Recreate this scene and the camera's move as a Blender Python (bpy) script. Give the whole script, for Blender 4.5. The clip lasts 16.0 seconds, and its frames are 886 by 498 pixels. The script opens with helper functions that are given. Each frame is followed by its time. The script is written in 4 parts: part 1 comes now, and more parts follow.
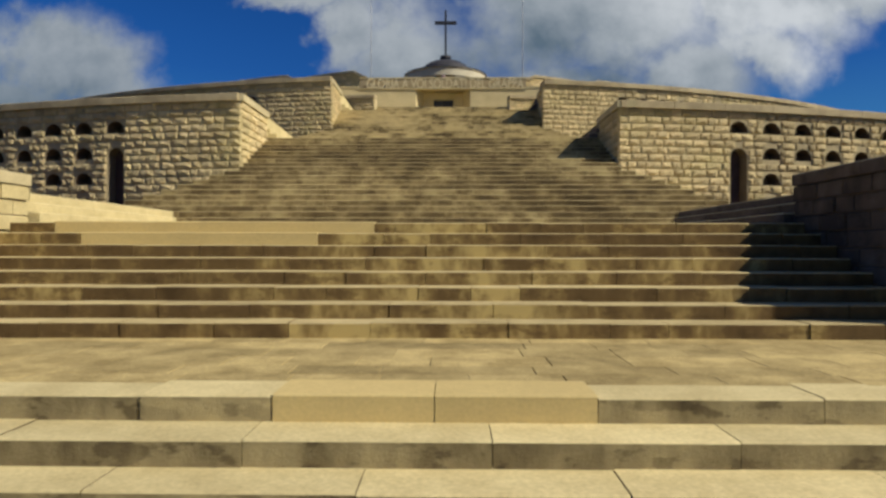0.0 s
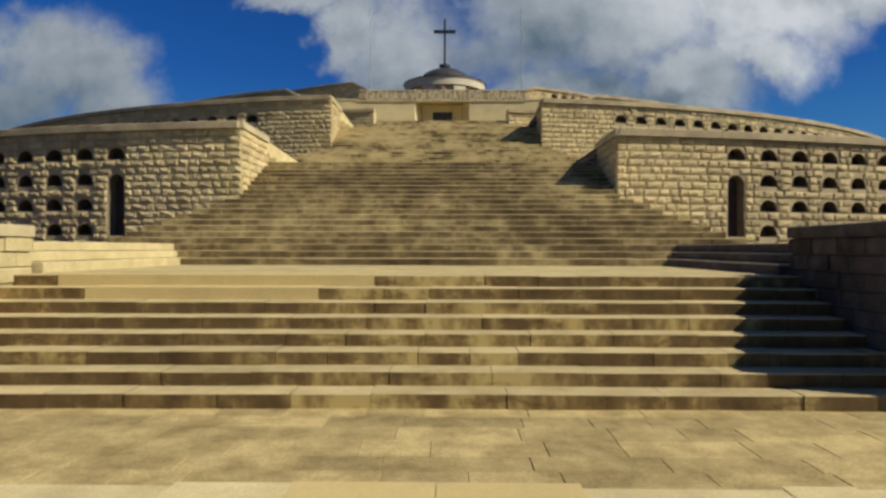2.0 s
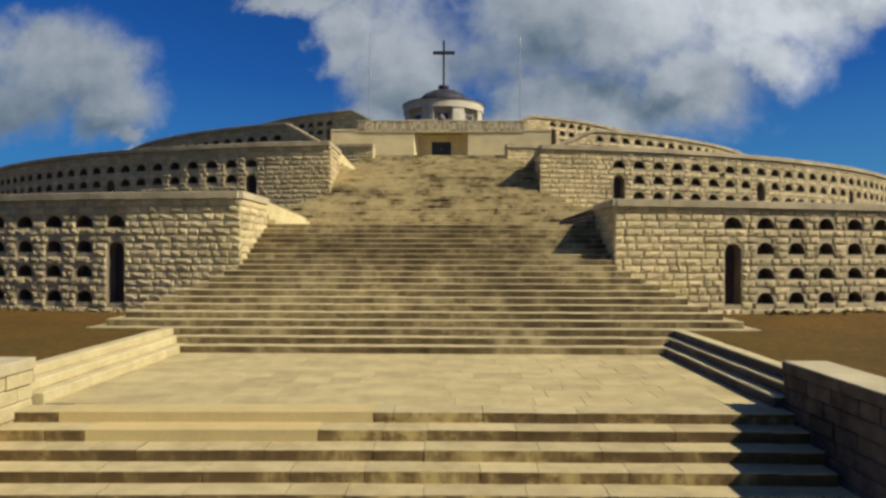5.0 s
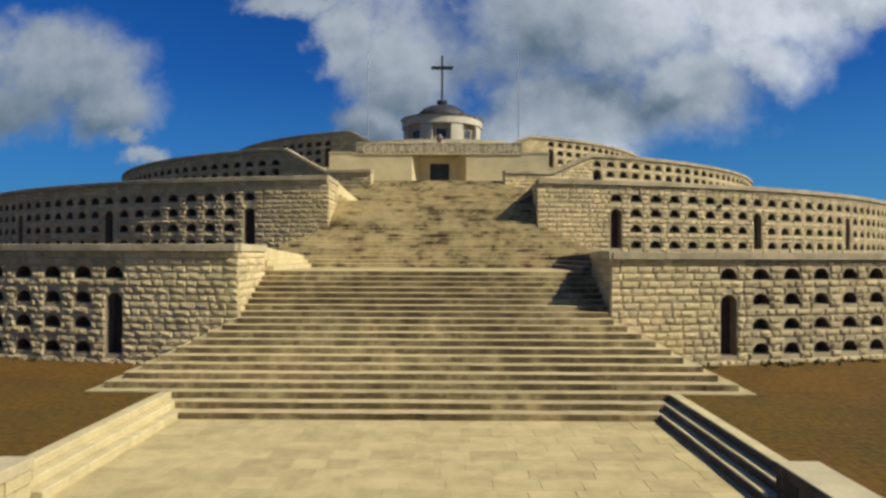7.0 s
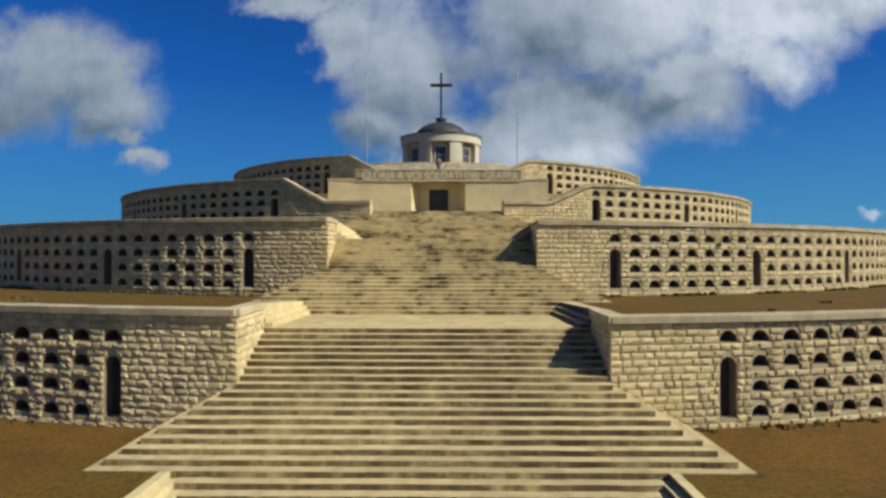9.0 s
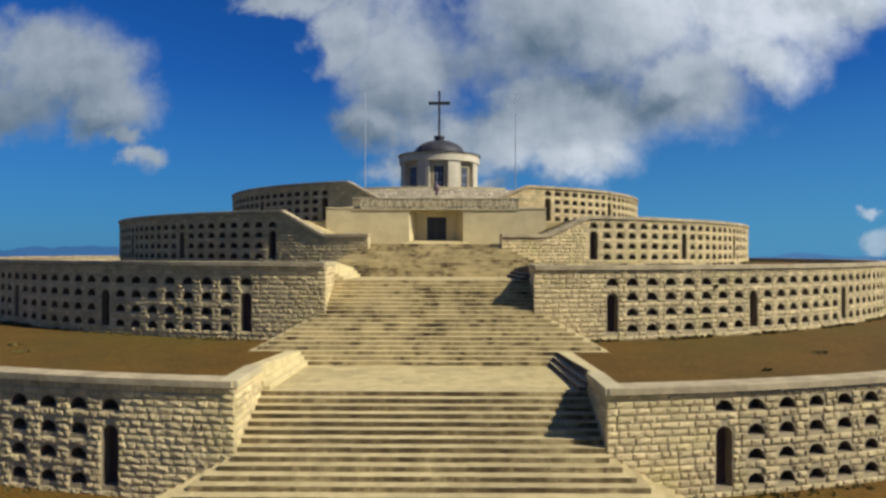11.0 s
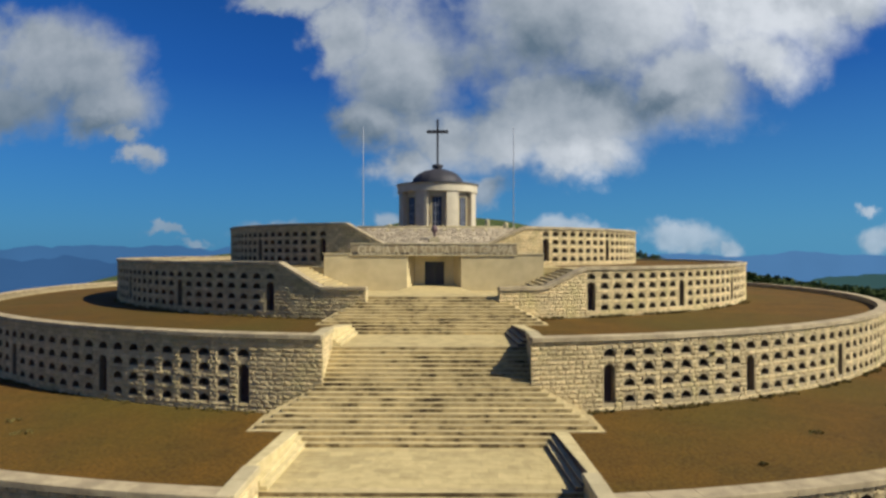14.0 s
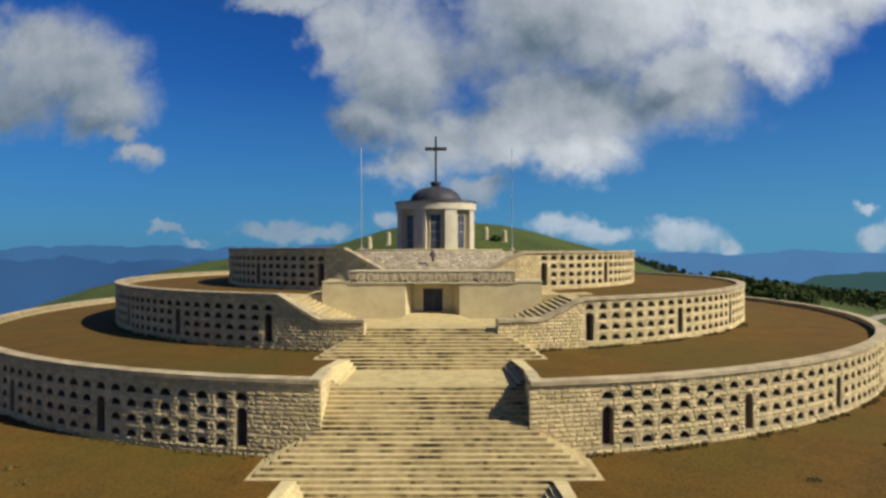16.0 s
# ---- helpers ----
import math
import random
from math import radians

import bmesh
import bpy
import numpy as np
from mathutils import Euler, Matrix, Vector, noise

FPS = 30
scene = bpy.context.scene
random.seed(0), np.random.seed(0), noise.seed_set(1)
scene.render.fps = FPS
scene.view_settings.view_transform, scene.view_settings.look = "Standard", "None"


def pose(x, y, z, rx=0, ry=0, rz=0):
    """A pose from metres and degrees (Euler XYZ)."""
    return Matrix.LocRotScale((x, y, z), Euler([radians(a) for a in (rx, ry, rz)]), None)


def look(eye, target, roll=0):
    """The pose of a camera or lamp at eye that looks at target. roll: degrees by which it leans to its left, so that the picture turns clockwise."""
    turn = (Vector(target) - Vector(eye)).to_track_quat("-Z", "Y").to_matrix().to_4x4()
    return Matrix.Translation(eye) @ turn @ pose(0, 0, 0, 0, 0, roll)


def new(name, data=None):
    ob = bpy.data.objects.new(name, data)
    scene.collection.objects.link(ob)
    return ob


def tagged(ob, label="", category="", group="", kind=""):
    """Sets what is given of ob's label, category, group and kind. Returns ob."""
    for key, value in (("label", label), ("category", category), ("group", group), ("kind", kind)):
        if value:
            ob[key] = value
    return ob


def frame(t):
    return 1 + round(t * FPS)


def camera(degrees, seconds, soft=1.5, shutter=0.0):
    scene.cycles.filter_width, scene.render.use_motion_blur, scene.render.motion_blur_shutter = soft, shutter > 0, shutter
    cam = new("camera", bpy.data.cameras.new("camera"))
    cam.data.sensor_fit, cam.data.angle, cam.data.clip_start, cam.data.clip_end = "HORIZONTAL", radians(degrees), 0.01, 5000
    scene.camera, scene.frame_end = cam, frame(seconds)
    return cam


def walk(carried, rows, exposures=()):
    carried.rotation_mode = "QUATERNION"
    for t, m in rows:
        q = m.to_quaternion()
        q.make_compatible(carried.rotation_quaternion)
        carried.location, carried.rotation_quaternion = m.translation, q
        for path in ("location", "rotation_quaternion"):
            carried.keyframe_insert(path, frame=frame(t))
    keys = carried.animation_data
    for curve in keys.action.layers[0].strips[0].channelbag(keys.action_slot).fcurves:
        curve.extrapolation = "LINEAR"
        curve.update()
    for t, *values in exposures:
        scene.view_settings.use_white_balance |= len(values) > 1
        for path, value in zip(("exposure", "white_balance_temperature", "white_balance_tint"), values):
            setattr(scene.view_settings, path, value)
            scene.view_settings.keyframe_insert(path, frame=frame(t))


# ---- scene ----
# seconds, x, y, z, yaw, pitch, roll
cam = camera(71.0, 16.0, soft=2.8)
PATH = [
    (0, 0.775, 0.018, -0.415, 0.846, -0.204, -0.094),
    (0.5, 0.774, -0.017, -0.257, 0.821, -0.169, -0.105),
    (1, 0.774, -0.059, -0.030, 0.787, -0.129, -0.112),
    (1.5, 0.769, -0.085, 0.184, 0.754, -0.120, -0.124),
    (2, 0.765, -0.097, 0.458, 0.743, -0.053, -0.140),
    (2.5, 0.776, -0.091, 0.828, 0.733, 0.032, -0.147),
    (3, 0.778, -0.082, 1.212, 0.734, 0.099, -0.148),
    (3.5, 0.771, -0.091, 1.576, 0.732, 0.150, -0.157),
    (4, 0.771, -0.125, 1.951, 0.699, 0.199, -0.164),
    (6.5, 0.812, -0.284, 4.098, 0.578, 0.326, -0.195),
    (7, 0.831, -0.306, 4.566, 0.543, 0.371, -0.182),
    (7.5, 0.836, -0.295, 5.084, 0.530, 0.425, -0.154),
    (8, 0.825, -0.286, 5.638, 0.525, 0.450, -0.117),
    (8.5, 0.816, -0.302, 6.201, 0.515, 0.458, -0.093),
    (9, 0.831, -0.296, 6.795, 0.474, 0.448, -0.091),
    (11.5, 0.893, -0.373, 10.023, 0.332, 0.330, -0.127),
    (12, 0.904, -0.347, 10.720, 0.327, 0.306, -0.130),
    (12.5, 0.918, -0.332, 11.401, 0.327, 0.260, -0.128),
    (13, 0.950, -0.342, 12.090, 0.292, 0.226, -0.120),
    (13.5, 0.982, -0.377, 12.780, 0.257, 0.201, -0.098),
    (14, 0.992, -0.404, 13.444, 0.271, 0.177, -0.057),
    (14.5, 1.000, -0.401, 14.081, 0.265, 0.156, -0.008),
    (15, 1.017, -0.388, 14.694, 0.229, 0.124, 0.039),
    (15.5, 1.038, -0.384, 15.300, 0.192, 0.083, 0.076),
    (16, 1.052, -0.368, 15.930, 0.177, 0.060, 0.108),
]
walk(cam, [(t, pose(x, y, z, 90 + pitch, roll, yaw)) for t, x, y, z, yaw, pitch, roll in PATH],
     exposures=[(0.0, 0.08, 6300, 10), (4.0, 0.12, 6250, 11), (9.0, 0.22, 5900, 11), (12.0, 0.25, 6030, 11), (16.0, 0.27, 6280, 12)])
# ---- world and sun ----
SUN_AZ, SUN_EL = 111.0, 41.5        # degrees clockwise from +y, above the horizon
world = bpy.data.worlds.new("sky")
scene.world = world
world.use_nodes = True
wn, wl = world.node_tree.nodes, world.node_tree.links
wn.clear()
w_out, w_bg = wn.new("ShaderNodeOutputWorld"), wn.new("ShaderNodeBackground")
sky = wn.new("ShaderNodeTexSky")
sky.sky_type, sky.sun_disc = "NISHITA", False
sky.sun_elevation, sky.sun_rotation = radians(SUN_EL), radians(SUN_AZ)
sky.altitude, sky.air_density, sky.dust_density, sky.ozone_density = 1700, 1.0, 0.6, 3.0
w_bg.inputs["Strength"].default_value = 0.085


def wnode(kind, **sets):
    nd = wn.new(kind)
    for key, v in sets.items():
        if key == "operation":
            nd.operation = v
    return nd


def wmath(op, p, q=None, clamp=False):
    nd = wnode("ShaderNodeMath", operation=op)
    nd.use_clamp = clamp
    for k, v in enumerate((p, q)):
        if v is None:
            continue
        if isinstance(v, (int, float)):
            nd.inputs[k].default_value = v
        else:
            wl.new(v, nd.inputs[k])
    return nd.outputs[0]


def wvec(op, p, q):
    nd = wnode("ShaderNodeVectorMath", operation=op)
    for k, v in enumerate((p, q)):
        if isinstance(v, tuple):
            nd.inputs[k].default_value = v
        else:
            wl.new(v, nd.inputs[k])
    return nd


def wnoise(vec, scale, detail=8, rough=0.55):
    nd = wn.new("ShaderNodeTexNoise")
    nd.inputs["Scale"].default_value, nd.inputs["Detail"].default_value, nd.inputs["Roughness"].default_value = scale, detail, rough
    wl.new(vec, nd.inputs["Vector"])
    return nd


def wrange(v, a0, a1, b0=0.0, b1=1.0, smooth=True):
    nd = wn.new("ShaderNodeMapRange")
    nd.interpolation_type = "SMOOTHSTEP" if smooth else "LINEAR"
    wl.new(v, nd.inputs[0])
    for k, x in enumerate((a0, a1, b0, b1)):
        nd.inputs[k + 1].default_value = x
    return nd.outputs[0]


def wmix(fac, c0, c1):
    nd = wn.new("ShaderNodeMix")
    nd.data_type = "RGBA"
    wl.new(fac, nd.inputs[0])
    for k, c in ((6, c0), (7, c1)):
        if isinstance(c, tuple):
            nd.inputs[k].default_value = (*c, 1)
        else:
            wl.new(c, nd.inputs[k])
    return nd.outputs[2]


# cumulus banks over the mountain: (bearing, height, half width, half height) as slopes from the eye
coord = wn.new("ShaderNodeTexCoord")
sep = wn.new("ShaderNodeSeparateXYZ")
wl.new(coord.outputs["Generated"], sep.inputs[0])
fwd = wmath("MAXIMUM", wmath("ABSOLUTE", sep.outputs[1]), 0.12)
flat = wn.new("ShaderNodeCombineXYZ")
wl.new(wmath("DIVIDE", sep.outputs[0], fwd), flat.inputs[0])
wl.new(wmath("DIVIDE", sep.outputs[2], fwd), flat.inputs[1])
wl.new(sep.outputs[1], flat.inputs[2])
puff = wnoise(flat.outputs[0], 5.5, 9, 0.6)
off = wvec("SUBTRACT", puff.outputs["Color"], (0.5, 0.5, 0.5)).outputs[0]
bent = wvec("ADD", flat.outputs[0], wvec("MULTIPLY", off, (0.17, 0.12, 0.0)).outputs[0]).outputs[0]
curl = wnoise(flat.outputs[0], 19.0, 6, 0.6)
off2 = wvec("SUBTRACT", curl.outputs["Color"], (0.5, 0.5, 0.5)).outputs[0]
bent = wvec("ADD", bent, wvec("MULTIPLY", off2, (0.07, 0.055, 0.0)).outputs[0]).outputs[0]
BANKS = [
    (-0.663, 0.304, 0.141, 0.096), (-0.55, 0.231, 0.096, 0.055), (-0.718, 0.24, 0.118, 0.066), (-0.595, 0.291, 0.1, 0.084), (-0.49, 0.164, 0.042, 0.026), (-0.522, 0.19, 0.033, 0.02),
    (0.237, 0.368, 0.291, 0.146), (0.501, 0.391, 0.2, 0.1), (0.638, 0.413, 0.118, 0.073), (0.356, 0.268, 0.164, 0.1), (0.201, 0.218, 0.182, 0.091), (0.219, 0.154, 0.109, 0.047),
    (0.092, 0.186, 0.118, 0.073), (-0.063, 0.304, 0.118, 0.118), (-0.154, 0.35, 0.064, 0.086), (-0.254, 0.4, 0.086, 0.027), (-0.099, 0.213, 0.064, 0.055), (-0.063, 0.14, 0.064, 0.042),
    (0.046, 0.109, 0.06, 0.029), (0.497, 0.313, 0.1, 0.068), (-0.29, 0.036, 0.064, 0.02), (-0.208, 0.027, 0.064, 0.018), (-0.463, 0.036, 0.041, 0.009), (-0.404, 0.018, 0.032, 0.009),
    (-0.099, 0.048, 0.036, 0.018), (0.183, 0.033, 0.055, 0.025), (0.247, 0.022, 0.055, 0.023), (0.392, 0.022, 0.073, 0.027), (0.46, 0.004, 0.027, 0.022), (0.683, 0.013, 0.045, 0.032),
    (0.67, 0.072, 0.023, 0.014),
    (0.001, 0.19, 0.1, 0.064),
]


def banks(where, rows, reach):
    total = None
    for bx, bz, bw, bh in rows:
        d = wvec("MULTIPLY", wvec("SUBTRACT", where, (bx, bz, 0.0)).outputs[0], (1 / bw, 1 / bh, 0.0)).outputs[0]
        ln = wvec("LENGTH", d, (0.0, 0.0, 0.0)).outputs["Value"]
        v = wmath("SUBTRACT", reach, ln)
        total = v if total is None else wmath("MAXIMUM", total, v)
    return total


field = banks(bent, BANKS, 1.22)
# the same banks a little towards the sun: where they thin out that way, the billows are lit
toward = banks(wvec("ADD", bent, (0.030, 0.034, 0.0)).outputs[0], BANKS, 1.22)
facing = wmath("SUBTRACT", field, toward)
fine_n = wnoise(flat.outputs[0], 11, 7, 0.55)
dense = wmath("ADD", field, wmath("MULTIPLY", wmath("SUBTRACT", fine_n.outputs[0], 0.5), 1.3))
cover = wmath("MULTIPLY", wrange(dense, 0.0, 0.80), wrange(sep.outputs[1], 0.05, 0.2))
cover = wmath("MULTIPLY", cover, wrange(sep.outputs[2], 0.0, 0.16, 0.55, 1.0))
# the shaded undersides
SHADE = [
    (0.228, 0.254, 0.227, 0.073), (0.137, 0.322, 0.164, 0.118), (0.338, 0.227, 0.118, 0.05), (-0.136, 0.19, 0.109, 0.045), (-0.682, 0.227, 0.164, 0.064), (-0.559, 0.204, 0.086, 0.036), (0.046, 0.231, 0.109, 0.064),
    (-0.045, 0.236, 0.127, 0.059), (-0.172, 0.213, 0.082, 0.045), (0.083, 0.104, 0.082, 0.027),
]
soft_n = wnoise(flat.outputs[0], 6.0, 7, 0.55)
under = wmath("ADD", banks(bent, SHADE, 1.2), wmath("MULTIPLY", wmath("SUBTRACT", soft_n.outputs[0], 0.5), 1.3))
lift = wvec("ADD", flat.outputs[0], (0.016, 0.020, 0.0)).outputs[0]
soft_2 = wnoise(lift, 6.0, 7, 0.55)
relief = wmath("MULTIPLY", wmath("SUBTRACT", soft_2.outputs[0], soft_n.outputs[0]), 4.0)
grey = wmath("SUBTRACT", wmath("ADD", under, wmath("MULTIPLY", relief, 0.7)), wmath("MULTIPLY", facing, 0.55))
grey = wrange(grey, -0.70, 1.30, 0.0, 1.0, False)
grey = wmath("MAXIMUM", grey, wrange(relief, -0.5, 0.8, 0.0, 0.5))
lit = wmix(wrange(sep.outputs[0], -0.35, 0.3), (4.0, 4.35, 4.6), (7.0, 7.25, 7.3))
cloud = wmix(grey, lit, (1.25, 1.75, 2.15))
deep = wn.new("ShaderNodeHueSaturation")
deep.inputs["Saturation"].default_value, deep.inputs["Value"].default_value = 1.25, 0.5
wl.new(sky.outputs[0], deep.inputs["Color"])
blue = wvec("MULTIPLY", deep.outputs[0], (0.50, 1.02, 1.62)).outputs[0]
low_air = wrange(sep.outputs[2], 0.0, 0.30, 0.80, 1.0, False)
air = wvec("SCALE", blue, (0.0, 0.0, 0.0))
wl.new(low_air, air.inputs["Scale"])
hazy = wmix(wrange(sep.outputs[2], 0.0, 0.26, 0.8, 0.0, False), air.outputs[0], wmix(wrange(sep.outputs[0], -0.5, 0.5), (0.45, 2.05, 3.85), (0.75, 2.8, 4.7)))
# unseen cloud added behind the camera to warm the blue fill in shadows
rear_n = wnoise(coord.outputs["Generated"], 2.2, 7, 0.55)
rear = wmath("MULTIPLY", wrange(rear_n.outputs[0], 0.44, 0.62), wrange(wmath("MULTIPLY", sep.outputs[1], -1.0), -0.05, 0.15, 0.0, 0.45))
front = wmix(wmath("MULTIPLY", cover, 0.95), hazy, cloud)
wl.new(wmix(rear, front, (2.6, 2.4, 2.55)), w_bg.inputs[0])
wl.new(w_bg.outputs[0], w_out.inputs[0])
sun = new("sun", bpy.data.lights.new("sun", "SUN"))
sun.data.energy, sun.data.angle, sun.data.color = 4.9, radians(0.6), (1.0, 0.915, 0.72)
a, e = radians(SUN_AZ), radians(SUN_EL)
SUN_DIR = Vector((math.sin(a) * math.cos(e), math.cos(a) * math.cos(e), math.sin(e)))
sun.matrix_world = look(SUN_DIR * 200, (0, 0, 0))


# ---- materials ----
def material(name, base, dark=None, amount=0.5, scale=3.0, grain=60.0, rough=0.85, bump=0.3, bump_dist=0.01, metal=0.0, vary=0.12, island=False, low=0.4, high=0.65, speck=0.14, patch=None):
    m = bpy.data.materials.new(name)
    m.use_nodes = True
    n, l = m.node_tree.nodes, m.node_tree.links
    b = n["Principled BSDF"]
    b.inputs["Roughness"].default_value, b.inputs["Metallic"].default_value = rough, metal
    b.inputs["Specular IOR Level"].default_value = 0.25
    geo = n.new("ShaderNodeNewGeometry")
    big = n.new("ShaderNodeTexNoise")
    big.inputs["Scale"].default_value, big.inputs["Detail"].default_value, big.inputs["Roughness"].default_value = scale, 6, 0.62
    l.new(geo.outputs["Position"], big.inputs["Vector"])
    ramp = n.new("ShaderNodeMapRange")
    ramp.inputs["From Min"].default_value, ramp.inputs["From Max"].default_value = low, high
    ramp.inputs["To Max"].default_value = amount
    l.new(big.outputs[0], ramp.inputs[0])
    mix = n.new("ShaderNodeMix")
    mix.data_type = "RGBA"
    mix.inputs[6].default_value = (*base, 1)
    mix.inputs[7].default_value = (*(dark or [c * 0.6 for c in base]), 1)
    l.new(ramp.outputs[0], mix.inputs[0])
    tint = mix.outputs[2]
    if patch:
        # patches of another growth: colour, size, from, to
        pn = n.new("ShaderNodeTexNoise")
        pn.inputs["Scale"].default_value, pn.inputs["Detail"].default_value = patch[1], 5
        l.new(geo.outputs["Position"], pn.inputs["Vector"])
        pr = n.new("ShaderNodeMapRange")
        pr.inputs["From Min"].default_value, pr.inputs["From Max"].default_value = patch[2], patch[3]
        l.new(pn.outputs[0], pr.inputs[0])
        pm = n.new("ShaderNodeMix")
        pm.data_type = "RGBA"
        pm.inputs[7].default_value = (*patch[0], 1)
        l.new(pr.outputs[0], pm.inputs[0])
        l.new(tint, pm.inputs[6])
        tint = pm.outputs[2]
    fine = n.new("ShaderNodeTexNoise")
    fine.inputs["Scale"].default_value, fine.inputs["Detail"].default_value = grain, 5
    l.new(geo.outputs["Position"], fine.inputs["Vector"])
    info = n.new("ShaderNodeObjectInfo")
    pick = n.new("ShaderNodeMath")
    pick.operation = "ADD"
    l.new(info.outputs["Random"], pick.inputs[0])
    l.new(geo.outputs["Random Per Island"], pick.inputs[1])
    if not island:
        l.remove(pick.inputs[1].links[0])
        pick.inputs[1].default_value = 0.5
    val = n.new("ShaderNodeMapRange")
    val.inputs["From Min"].default_value, val.inputs["From Max"].default_value = 0.3, 1.7
    val.inputs["To Min"].default_value, val.inputs["To Max"].default_value = 1 - vary, 1 + vary
    l.new(pick.outputs[0], val.inputs[0])
    val2 = n.new("ShaderNodeMapRange")
    val2.inputs["From Min"].default_value, val2.inputs["From Max"].default_value = 0.3, 0.7
    val2.inputs["To Min"].default_value, val2.inputs["To Max"].default_value = 1 - speck, 1 + speck
    l.new(fine.outputs[0], val2.inputs[0])
    mul = n.new("ShaderNodeMath")
    mul.operation = "MULTIPLY"
    l.new(val.outputs[0], mul.inputs[0])
    l.new(val2.outputs[0], mul.inputs[1])
    hsv = n.new("ShaderNodeHueSaturation")
    l.new(mul.outputs[0], hsv.inputs["Value"])
    l.new(tint, hsv.inputs["Color"])
    l.new(hsv.outputs[0], b.inputs["Base Color"])
    if bump:
        bp = n.new("ShaderNodeBump")
        bp.inputs["Strength"].default_value, bp.inputs["Distance"].default_value = bump, bump_dist
        l.new(fine.outputs[0], bp.inputs["Height"])
        l.new(bp.outputs[0], b.inputs["Normal"])
    return m


def riser_material(name, tones, mottle=2.6, strength=0.55, worn=0.0, spots=0.3, base=0.30, patch=1.3, spot_size=2.4):
    """Stair risers, and the right walls' shaded stone: each block has its own weathered tone, with blotches and streaks
    over it.
    """
    m = bpy.data.materials.new(name)
    m.use_nodes = True
    n, l = m.node_tree.nodes, m.node_tree.links
    b = n["Principled BSDF"]
    b.inputs["Roughness"].default_value, b.inputs["Specular IOR Level"].default_value = 0.9, 0.2

    def calc(op, p, q):
        nd = n.new("ShaderNodeMath")
        nd.operation = op
        for k, v in enumerate((p, q)):
            if isinstance(v, (int, float)):
                nd.inputs[k].default_value = v
            else:
                l.new(v, nd.inputs[k])
        return nd.outputs[0]

    def noise_at(scale, detail, stretch):
        mp = n.new("ShaderNodeMapping")
        mp.inputs["Scale"].default_value = stretch
        l.new(geo.outputs["Position"], mp.inputs["Vector"])
        nd = n.new("ShaderNodeTexNoise")
        nd.inputs["Scale"].default_value, nd.inputs["Detail"].default_value, nd.inputs["Roughness"].default_value = scale, detail, 0.6
        l.new(mp.outputs[0], nd.inputs["Vector"])
        return nd.outputs[0]

    geo, info = n.new("ShaderNodeNewGeometry"), n.new("ShaderNodeObjectInfo")
    own = calc("FRACT", calc("ADD", info.outputs["Random"], calc("MULTIPLY", geo.outputs["Random Per Island"], 3.7)), 0.0)
    area = noise_at(0.33, 3, (1, 1, 1))
    blotch = noise_at(mottle, 3.5, (1, 1, 0.55))
    streak = noise_at(5.0, 3, (1.6, 1.6, 0.25))
    v = calc("ADD", calc("MULTIPLY", own, 0.20), calc("MULTIPLY", calc("SUBTRACT", area, 0.5), patch))
    v = calc("ADD", v, calc("MULTIPLY", calc("SUBTRACT", blotch, 0.5), strength * 2))
    v = calc("ADD", v, calc("MULTIPLY", calc("SUBTRACT", streak, 0.5), strength * 0.25))
    # lichen spots, and the middle of the flight rubbed clean by feet
    spot = n.new("ShaderNodeMapRange")
    spot.interpolation_type = "SMOOTHSTEP"
    l.new(noise_at(spot_size, 5, (1, 1, 2.2)), spot.inputs[0])
    spot.inputs["From Min"].default_value, spot.inputs["From Max"].default_value = 0.52, 0.60
    v = calc("SUBTRACT", v, calc("MULTIPLY", spot.outputs[0], spots))
    sep_p = n.new("ShaderNodeSeparateXYZ")
    l.new(geo.outputs["Position"], sep_p.inputs[0])
    side = calc("DIVIDE", calc("SUBTRACT", sep_p.outputs[0], 0.6), 2.6)
    rub = calc("POWER", 2.718, calc("MULTIPLY", calc("MULTIPLY", side, side), -1.0))
    v = calc("ADD", v, calc("MULTIPLY", rub, worn))
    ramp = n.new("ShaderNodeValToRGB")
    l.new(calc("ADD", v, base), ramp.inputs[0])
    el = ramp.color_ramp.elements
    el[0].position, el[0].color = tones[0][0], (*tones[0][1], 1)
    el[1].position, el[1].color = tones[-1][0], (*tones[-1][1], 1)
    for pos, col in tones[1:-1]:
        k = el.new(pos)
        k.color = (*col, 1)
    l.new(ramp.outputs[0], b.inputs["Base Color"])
    fine = noise_at(40, 5, (1, 1, 1))
    bp = n.new("ShaderNodeBump")
    bp.inputs["Strength"].default_value, bp.inputs["Distance"].default_value = 0.4, 0.012
    l.new(calc("ADD", fine, blotch), bp.inputs["Height"])
    l.new(bp.outputs[0], b.inputs["Normal"])
    return m


M_STONE = material("rough limestone", (0.64, 0.51, 0.27), (0.38, 0.30, 0.16), 0.6, 1.2, 22, 0.9, 1.0, 0.05, vary=0.24, island=True, patch=((0.50, 0.43, 0.185), 0.5, 0.52, 0.80))
M_COPING = material("weathered limestone coping", (0.45, 0.365, 0.215), (0.24, 0.19, 0.115), 0.75, 1.1, 45, 0.9, 0.3, vary=0.12, island=True)
M_JOINT = material("wall core limestone", (0.47, 0.385, 0.22), (0.29, 0.235, 0.14), 0.6, 1.5, 30, 0.95, 0.6, 0.02)
M_COPE = material("dressed limestone", (0.51, 0.43, 0.25), (0.30, 0.25, 0.14), 0.55, 0.9, 50, 0.85, 0.25, vary=0.1, island=True)
# riser tones: real stains over a base darkened for shade on upright faces
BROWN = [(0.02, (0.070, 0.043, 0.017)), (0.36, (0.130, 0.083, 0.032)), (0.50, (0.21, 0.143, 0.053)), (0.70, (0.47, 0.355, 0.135))]
